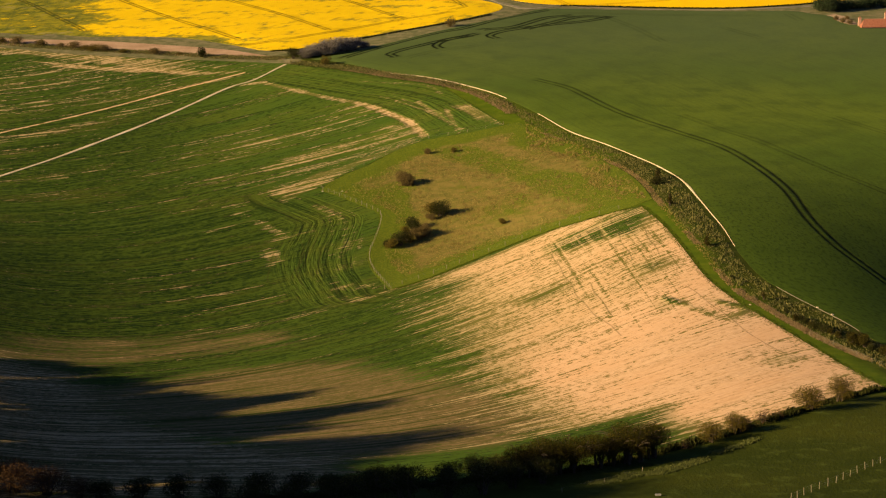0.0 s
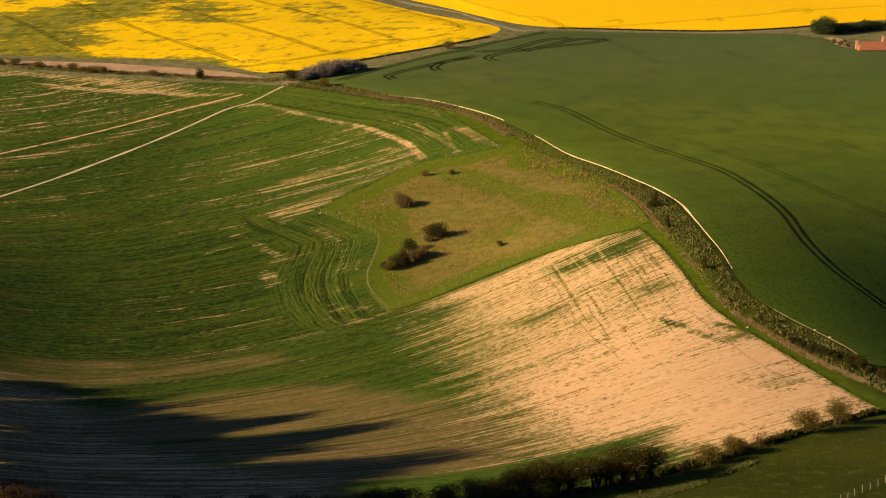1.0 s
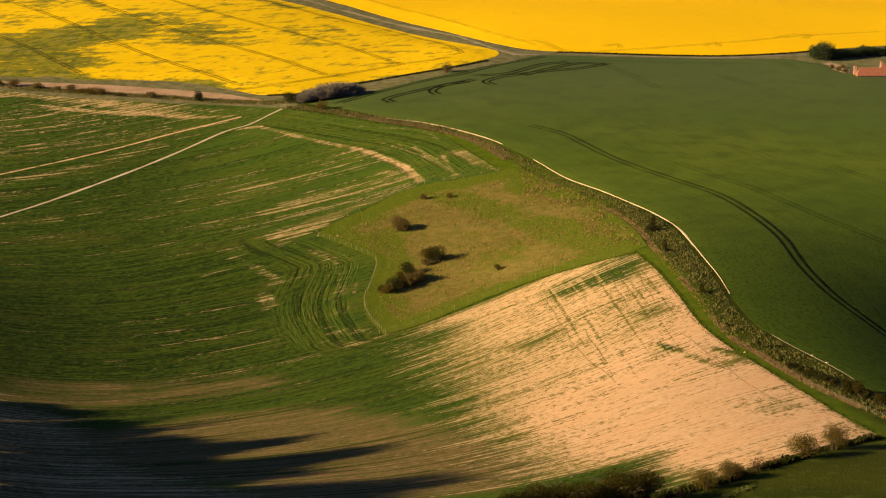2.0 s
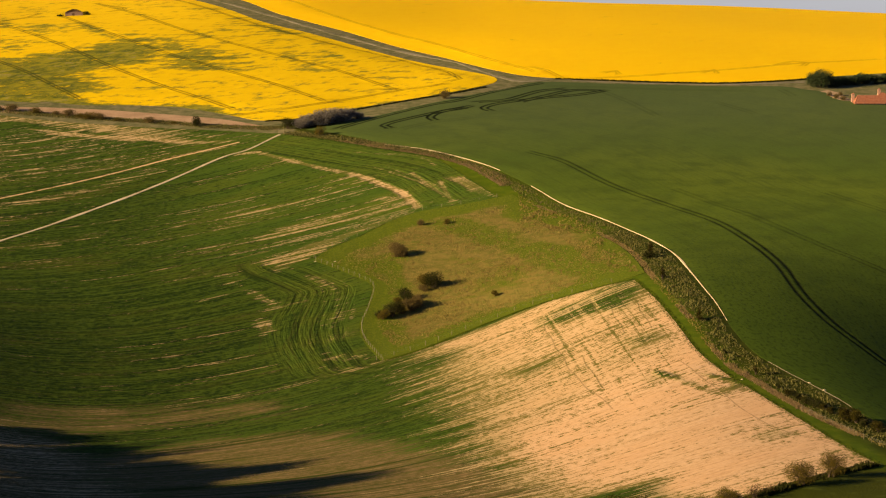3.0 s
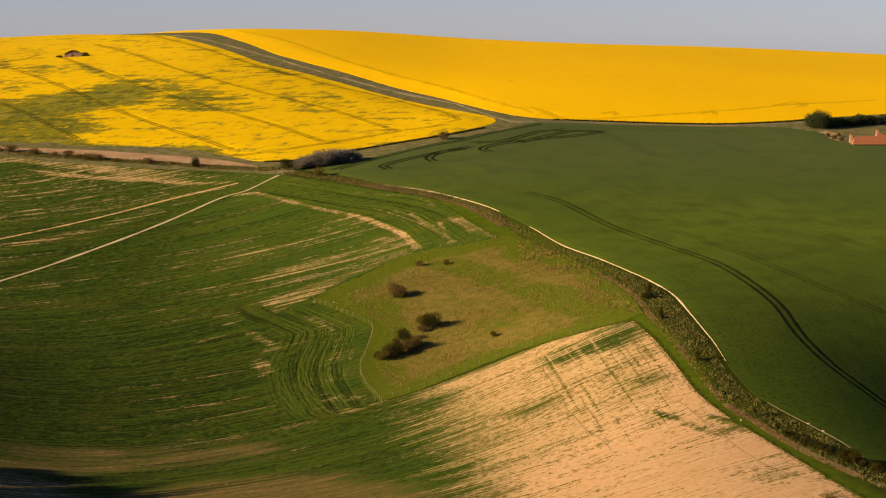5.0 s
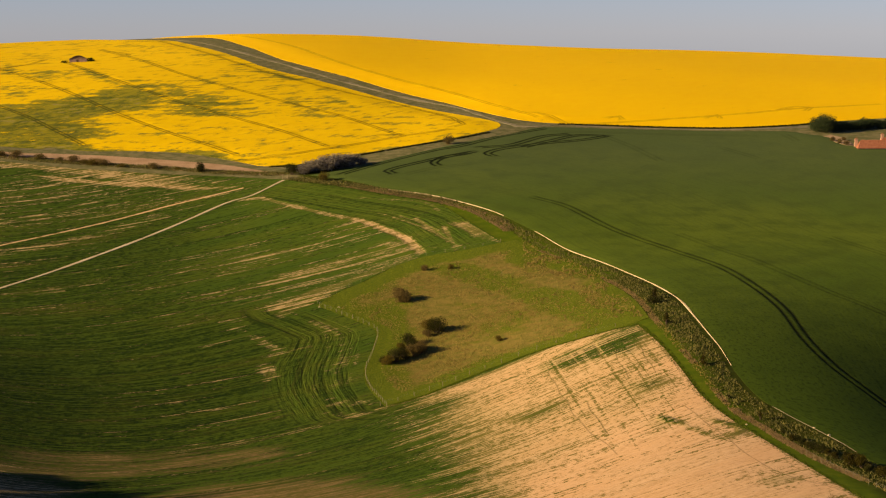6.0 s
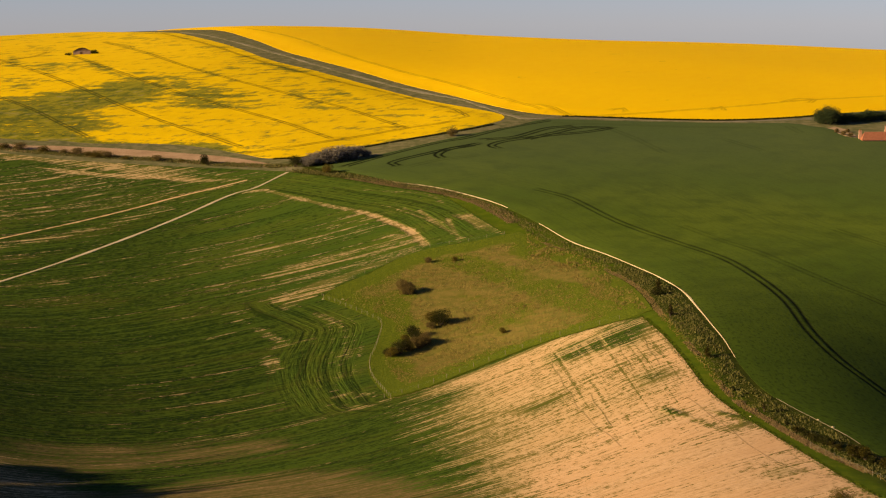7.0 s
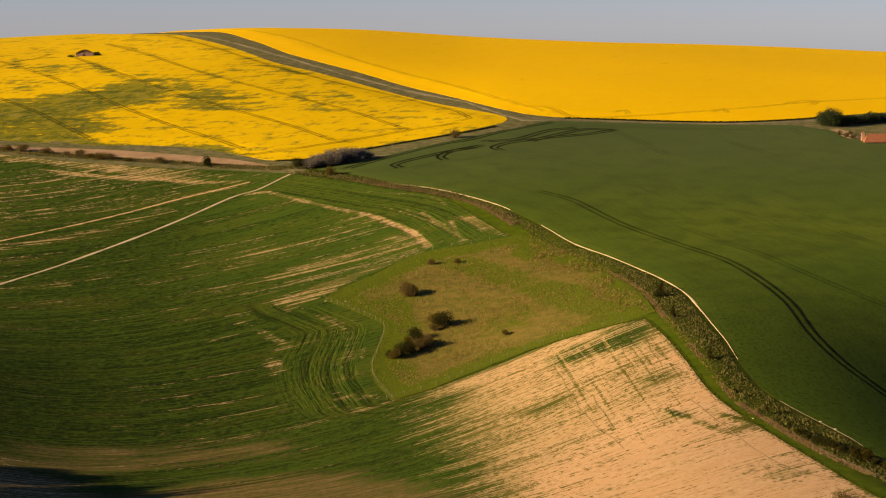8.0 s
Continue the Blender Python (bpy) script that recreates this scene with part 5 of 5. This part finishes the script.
def beside(line, count, half, seed):
    rng = np.random.default_rng(seed)
    k = rng.integers(0, len(line) - 1, count)
    s = rng.random(count)[:, None]
    p = line[k] * (1 - s) + line[k + 1] * s
    return p + rng.uniform(-1, 1, (count, 2)) * half


inner = np.vstack([PASTURE_UP, PASTURE_SIDE[1:], PASTURE_LOW[1:-1], edge])
inner = inner.mean(0) + (inner - inner.mean(0)) * 0.84
sprays("straw_tussocks", scatter(inner, 11000, 1, 6.0), 0.34, 4, STRAW, "straw-coloured grass tussocks over the rough pasture", "grass", 2, 0.85, 0.35)
sprays("tall_straw_grass", scatter([(22.8, 682.6), (37.7, 658.8), (48.5, 611.5), (50.8, 584.3), (42.1, 588.7), (34.4, 630.6), (22.3, 662.8)], 1700, 11, 3.0), 0.44, 5, STRAW, "tall pale straw grass in a band below the bank", "grass", 12, 1.0, 0.5)
low_bank, low_path = shift(BANK, -1.0), shift(PATH, 1.5)
bank_poly = np.vstack([low_bank[low_bank[:, 1] < 752], low_path[low_path[:, 1] < 757][::-1]])
sprays("bramble_scrub", scatter(bank_poly, 34000, 3), 0.31, 4, BRAMBLE, "low bramble and dead stalks on the footpath bank", "scrub", 4, 1.25, 0.75)
bank_foot = shift(BANK, -0.3)
bracken = np.vstack([beside(bank_foot[(bank_foot[:, 1] < 496) & (bank_foot[:, 1] > 438)], 3000, 1.1, 5), beside(bank_foot[(bank_foot[:, 1] < 770) & (bank_foot[:, 1] > 496)], 4200, 0.8, 28), beside(shift(BANK, -2.2)[(BANK[:, 1] > 700) & (BANK[:, 1] < 782)], 2400, 2.2, 29)])
bracken = bracken[(bracken[:, 1] < 500) | (np.sin(bracken[:, 1] / 7) + np.sin(bracken[:, 1] / 19 + 1) > -0.2)]
sprays("dead_bracken", bracken, 0.27, 4, BRACKEN, "dead russet bracken along the bank fence", "scrub", 6, 1.0, 0.5)
sprays("dry_bank_grass", beside(bank_foot[bank_foot[:, 1] < 690], 1300, 0.9, 25), 0.26, 4, STRAW, "dry pale grass tufts along the bank fence", "grass", 26)
NETTLE_BED = curve([(22.0, 345.5), (25.1, 347.5), (28.6, 350.8), (32.1, 351.2), (36.1, 355.0), (40.3, 359.0)])
sprays("nettle_tufts", np.vstack([beside(NETTLE_BED, 2200, 1.5, 7), beside(curve([(42.6, 363.0), (47.6, 366.7), (51.1, 371.3)]), 600, 1.0, 37)]), 0.24, 5, NETTLE, "pale nettle beds along the hedge foot", "scrub", 8, 0.9, 0.5)
sprays("hedge_bank_grass", np.vstack([beside(shift(EARTH_LOW, -1.8), 8000, 2.6, 31), beside(shift(BANK, -3.0)[(BANK[:, 1] > 735) & (BANK[:, 1] < 785)], 1500, 2.4, 33)]), 0.42, 4, BRAMBLE, "rough brown grass along the far hedge bank", "grass", 32)
sprays("verge_grass", np.vstack([beside(FIELD_SIDE, 2600, 1.0, 41), beside(shift(PASTURE_LOW, 1.2), 1500, 0.6, 42)]), 0.34, 4, VERGE_BLADE, "fresh green grass edging the pale field", "grass", 43, 0.6)
# dark growth added to stand in for the shade band under the hedge
sprays("hedge_foot_shade", beside(shift(HEDGE, 0.5), 3000, 1.1, 9), 0.55, 5, LEAF_DARK, "dark sprays filling the hedge bottom, standing in for its shade band", "scrub", 10, 1.0, 0.8)


# fences
def fence(line, spacing, height, radius, label, rails=3, seed=0, inset=0.0):
    """Round posts, each its own part, and strands of wire."""
    rng = np.random.default_rng(seed)
    line = shift(line, inset) if inset else line
    seg = np.concatenate([[0], np.cumsum(np.hypot(*np.diff(line, axis=0).T))])
    at = np.arange(0, seg[-1], spacing)
    px, py = np.interp(at, seg, line[:, 0]), np.interp(at, seg, line[:, 1])
    pz = land(px, py)
    root = new("stock_fence")
    root.location = (px[0], py[0], pz[0])
    tagged(root, label, "fence")
    v, f = tube([(0, 0, -0.35), (0, 0, height * 0.5), (0, 0, height * 0.97), (0, 0, height)], [radius * 1.05, radius, radius * 0.95, radius * 0.7], 7)
    me = bpy.data.meshes.new("post")
    me.from_pydata(v, [], f)
    me.materials.append(POST)
    tops = []
    for x, y, z in zip(px, py, pz):
        ob = new("post", me)
        ob.parent = root
        lean = Euler((rng.normal(0, 0.045), rng.normal(0, 0.045), rng.uniform(0, 6)))
        s = rng.uniform(0.88, 1.12)
        ob.matrix_basis = Matrix.Translation((x - px[0], y - py[0], z - pz[0])) @ lean.to_matrix().to_4x4() @ Matrix.Diagonal((1, 1, s, 1))
        tops.append((x - px[0], y - py[0], z - pz[0]))
    for k in range(rails):
        h = height * (0.93 - 0.3 * k)
        pts = []
        for a, b in zip(tops[:-1], tops[1:]):
            pts += [(a[0], a[1], a[2] + h), ((a[0] + b[0]) / 2, (a[1] + b[1]) / 2, (a[2] + b[2]) / 2 + h - 0.03)]
        pts.append((tops[-1][0], tops[-1][1], tops[-1][2] + h))
        part("wire", *tube(pts, [0.006] * len(pts), 3), WIRE, root)
    return root


fence(curve([(50.3, 328.6), (52.6, 332.4), (55.0, 335.7), (58.6, 339.8), (62.7, 345.5), (68.1, 352.0), (75.0, 360.5), (82.0, 369.0)]), 2.45, 1.2, 0.055, "pale wooden stock fence across the near pasture", 3, 1)
fence(PASTURE_SIDE[::-1], 2.6, 1.15, 0.065, "pale weathered stock fence along the pasture edge", 2, 2, 0.6)
fence(PASTURE_LOW, 5.2, 1.15, 0.07, "weathered stock fence between pasture and pale field", 2, 3, -1.5)
fence(PASTURE_UP, 6.0, 1.1, 0.06, "weathered stock fence along the upper pasture edge", 2, 4, 0.8)
fence(BANK[(BANK[:, 1] < 462) & (BANK[:, 1] > 400)], 3.1, 1.15, 0.05, "weathered stock fence along the footpath bank", 2, 5, 0.6)
fence(curve([(16.6, 339.1), (23.2, 345.2), (31.4, 353.8)]), 9.5, 0.8, 0.05, "old leaning fence posts in front of the hedgerow", 1, 6)


def gate(x, y, turn):
    root = thing("field_gate", x, y, "small pale wooden gate at the track end", "gate")
    root.rotation_euler.z = turn
    for k in range(2):
        part("gatepost", *box(-0.1 + 1.9 * k, -0.1, -0.3, 0.1 + 1.9 * k, 0.1, 1.5), POST, root)
    for k in range(5):
        part("gate_bar", *box(0.1, -0.03, 0.25 + 0.23 * k, 1.8, 0.03, 0.34 + 0.23 * k), POST, root)
    part("gate_brace", *tube([(0.15, 0.05, 0.3), (1.75, 0.05, 1.2)], [0.04, 0.04], 4), POST, root)


gate(-57.6, 787.2, -0.2)


RAPE_EDGE = curve([(144.7, 894.3), (132.6, 888.5), (109.7, 882.6), (87.6, 882.4), (65.6, 883.9), (43.6, 884.9)])
RAPE_FOOT = curve([(-63.7, 809.4), (-50.6, 810.8), (-36.4, 824.7), (-20.2, 836.2), (0.8, 849.0), (15.9, 863.5)])
# dark sprays added for the hedge and shade line under the rape
sprays("rape_foot_shade", np.vstack([beside(RAPE_EDGE, 1500, 0.8, 21), beside(RAPE_FOOT, 1500, 0.6, 22)]), 0.42, 5, LEAF_DARK, "dark sprays along the foot of the rape, standing for hedge and shade line", "scrub", 23)


def chalk_stone(x, y, size, seed, label="white chalk boulder lying in the grass"):
    rng = np.random.default_rng(seed)
    size = 0.5 * size
    bm = bmesh.new()
    bmesh.ops.create_icosphere(bm, subdivisions=2, radius=size)
    for v in bm.verts:
        v.co = Vector((v.co.x * 1.3, v.co.y, max(v.co.z, -0.3 * size) * 0.7)) * (1 + 0.18 * rng.normal())
    me = bpy.data.meshes.new("chalk_boulder")
    bm.to_mesh(me)
    bm.free()
    me.materials.append(CHALK)
    ob = new("chalk_boulder", me)
    ob.location = (x, y, float(land(x, y)) + 0.25 * size)
    tagged(ob, label, "boulder", "chalk boulders")


for k, (x, y, s) in enumerate([(64.5, 482.7, 0.4), (-30.8, 633.7, 0.55), (-36.4, 634.3, 0.5), (-35.1, 633.6, 0.3), (81.6, 478.5, 0.6), (79.2, 483.5, 0.5), (69.0, 476.3, 0.3)]):
    chalk_stone(x, y, s, k)


def trough(x, y):
    root = thing("water_trough", x, y, "pale galvanised water trough on the near pasture", "trough", "", 0.02)
    root.scale = (0.5, 0.5, 0.5)
    part("basin", *join([box(-0.9, -0.35, 0.12, 0.9, -0.29, 0.6), box(-0.9, 0.29, 0.12, 0.9, 0.35, 0.6), box(-0.9, -0.29, 0.12, -0.84, 0.29, 0.6), box(0.84, -0.29, 0.12, 0.9, 0.29, 0.6), box(-0.84, -0.29, 0.12, 0.84, 0.29, 0.18)]), WIRE, root)
    for k in (-0.6, 0.6):
        part("foot", *box(k - 0.08, -0.3, -0.1, k + 0.08, 0.3, 0.12), FLINT, root)


trough(31.0, 334.7)


# farmhouse: a long hipped roof, a cross wing and two chimney stacks
def hip_roof(x0, y0, x1, y1, eave, ridge, hip0, hip1, parent):
    """A roof of tile courses on all four slopes, ridge along x; hip0 and hip1 are the runs of the two hipped ends."""
    mid, o = (y0 + y1) / 2, 0.45
    a, b, c, d = (x0 - o, y0 - o, eave), (x1 + o, y0 - o, eave), (x1 + o, y1 + o, eave), (x0 - o, y1 + o, eave)
    e, f = (x0 + hip0, mid, ridge), (x1 - hip1, mid, ridge)
    low = [(q[0], q[1], q[2] - 0.17) for q in (a, b, c, d)]
    roof = part("roof", [a, b, c, d, e, f] + low, [(0, 1, 5, 4), (2, 3, 4, 5), (1, 2, 5), (3, 0, 4), (0, 6, 7, 1), (1, 7, 8, 2), (2, 8, 9, 3), (3, 9, 6, 0), (6, 9, 8, 7)], TILE, parent)
    n = 18
    for u, v, p, q in ((a, b, e, f), (d, a, e, e)):  # the slopes towards the field
        u, v, p, q = Vector(u), Vector(v), Vector(p), Vector(q)
        out = (v - u).cross(p - u).normalized() * 0.08
        for k in range(n):
            l0, r0 = u.lerp(p, k / n), v.lerp(q, k / n)
            l1, r1 = u.lerp(p, (k + 1.1) / n if k < n - 1 else 1), v.lerp(q, (k + 1.1) / n if k < n - 1 else 1)
            part("tile_course", [tuple(w) for w in (l0, r0, r0 + out, l0 + out, l1 + out * 0.3, r1 + out * 0.3)], [(0, 1, 2, 3), (3, 2, 5, 4), (0, 3, 4), (1, 5, 2)], TILE, roof)
    part("ridge_tiles", *tube([e, f], [0.16, 0.16], 6), TILE, roof)
    for q, r in ((a, e), (b, f)):
        part("hip_tiles", *tube([q, r], [0.13, 0.13], 6), TILE, roof)
    return roof


def farmhouse(x, y, turn):
    root = thing("farmhouse", x, y, "low farmhouse under hipped orange clay-tile roofs", "house", "", -0.6)
    root.rotation_euler.z = turn
    w, d, eave, ridge = 17.0, 8.0, 1.25, 3.9
    part("wall", *join([box(0, 0, -1.5, w, 0.35, eave), box(0, d - 0.35, -1.5, w, d, eave), box(0, 0.35, -1.5, 0.35, d - 0.35, eave), box(w - 0.35, 0.35, -1.5, w, d - 0.35, eave)]), FLINT, root)
    hip_roof(0, 0, w, d, eave, ridge, 1.6, 3.0, root)
    part("wing_wall", *join([box(8.6, 5.0, eave - 0.3, 15.0, 5.35, 2.2), box(8.6, 11.0, -1.5, 15.0, 11.35, 2.2), box(8.6, 5.35, -1.5, 8.95, 11.0, 2.2), box(14.65, 5.35, -1.5, 15.0, 11.0, 2.2)]), FLINT, root, "flint wall of the rear wing")
    hip_roof(8.6, 5.0, 15.0, 11.35, 2.2, 4.7, 2.6, 2.6, root)
    for cx, cy, foot, top in ((-0.6, 4.0, -1.5, 4.3), (10.2, 8.0, 2.0, 5.8)):
        stack = part("chimney", *join([box(cx, cy, foot, cx + 1.0, cy + 0.9, top), box(cx - 0.12, cy - 0.1, foot, cx + 1.2, cy + 1.0, top - 1.3), box(cx - 0.1, cy - 0.1, top, cx + 1.1, cy + 1.0, top + 0.18)]), PALE_BRICK, root, "weathered pink brick chimney stack")
        for p in (0.3, 0.7):
            part("chimney_pot", *tube([(cx + p, cy + 0.45, top + 0.18), (cx + p, cy + 0.45, top + 0.6)], [0.15, 0.12], 8), TILE, stack)
    for k in range(4):
        win = part("window", *box(2.2 + 4 * k, -0.03, 0.15, 3.4 + 4 * k, 0.05, 0.98), WHITE, root)
        for j in range(2):
            part("pane", *box(2.27 + 4 * k + 0.58 * j, -0.05, 0.22, 2.77 + 4 * k + 0.58 * j, -0.02, 0.9), GLASS_DARK, win)
    porch = part("porch", *box(13.4, -1.4, -1.0, 15.6, 0, 1.6), WHITE, root, "white-painted porch")
    part("porch_roof", [(13.2, -1.6, 1.6), (15.8, -1.6, 1.6), (15.8, 0, 1.6), (13.2, 0, 1.6), (13.2, 0, 2.2), (15.8, 0, 2.2)], [(0, 1, 5, 4), (0, 4, 3), (1, 2, 5), (0, 3, 2, 1), (2, 3, 4, 5)], TILE, porch)


yard, _ = spread("farmyard", [(143.4, 864.0), (147.0, 868.0), (150.6, 862.0), (152.6, 846.0), (149.6, 845.0), (146.4, 851.5)], 1.5, YARD, 0.12, (), 0.12)
tagged(yard, "bare tan earth of the farmyard beside the house", "ground", kind="structure")
farmhouse(152.6, 838.0, 0.05)
for k, (x, y, s) in enumerate(((147.4, 850.0, 0.5), (149.4, 847.0, 0.45), (145.6, 855.0, 0.45), (150.0, 856.0, 0.4))):
    plant(pasture_brown[0], x, y, s, k, "pinkish leafless bush beside the farmyard")


def barn(x, y, turn):
    root = thing("field_barn", x, y, "small ruined flint barn standing in the rape", "barn")
    root.rotation_euler.z = turn
    w, d, h = 8.0, 5.0, 2.6
    wall = part("wall", *join([box(0, 0, -0.6, 3.2, 0.4, h), box(4.4, 0, -0.6, w, 0.4, h), box(3.2, 0, 2.2, 4.4, 0.4, h), box(0, d - 0.4, -0.6, w, d, h), box(0, 0.4, -0.6, 0.4, d - 0.4, h), box(w - 0.4, 0.4, -0.6, w, d - 0.4, h)]), STONE_PINK, root)
    part("door", *box(3.25, 0.2, -0.3, 4.35, 0.26, 2.2), RUST, root)
    arc = [(-0.3 + (w + 0.6) * k / 10, h - 0.5 + 1.9 * math.sin(math.pi * k / 10)) for k in range(11)]
    v = [(xx, yy, zz + t) for yy in (-0.3, d + 0.3) for t in (0, 0.09) for xx, zz in arc]
    f = [(k + 11, k + 12, k + 34, k + 33) for k in range(10)] + [(k, k + 22, k + 23, k + 1) for k in range(10)] + [(k, k + 1, k + 12, k + 11) for k in range(10)] + [(k + 22, k + 33, k + 34, k + 23) for k in range(10)]
    part("roof", v, f, RUST, root, "rusty curved sheet roof")
    gable = [(xx, zz - 0.02) for xx, zz in arc[1:-1]]
    v = [(xx, yy, zz) for yy in (0.1, 0.3) for xx, zz in gable] + [(xx, yy, h - 0.02) for yy in (0.1, 0.3) for xx, zz in gable]
    n = len(gable)
    part("gable", v, [(k, k + 1, 2 * n + k + 1, 2 * n + k) for k in range(n - 1)] + [(n + k + 1, n + k, 3 * n + k, 3 * n + k + 1) for k in range(n - 1)], RUST, root, "dark boarded gable under the arched roof")


barn(-176.7, 1060.0, 0.12)
grow([shrub("elder_bush", "dark elder bush against the barn wall", "bush", 3.8, 2.8, LEAF_DARK, 121, 0.04, 900, 0.22, 6, group="barn bushes")], [(-167.0, 1061.8, 1.0), (-178.7, 1059.5, 0.7), (-173.2, 1067.0, 1.2), (-180.2, 1061.2, 0.6)], 0.7, 1.0, 20)
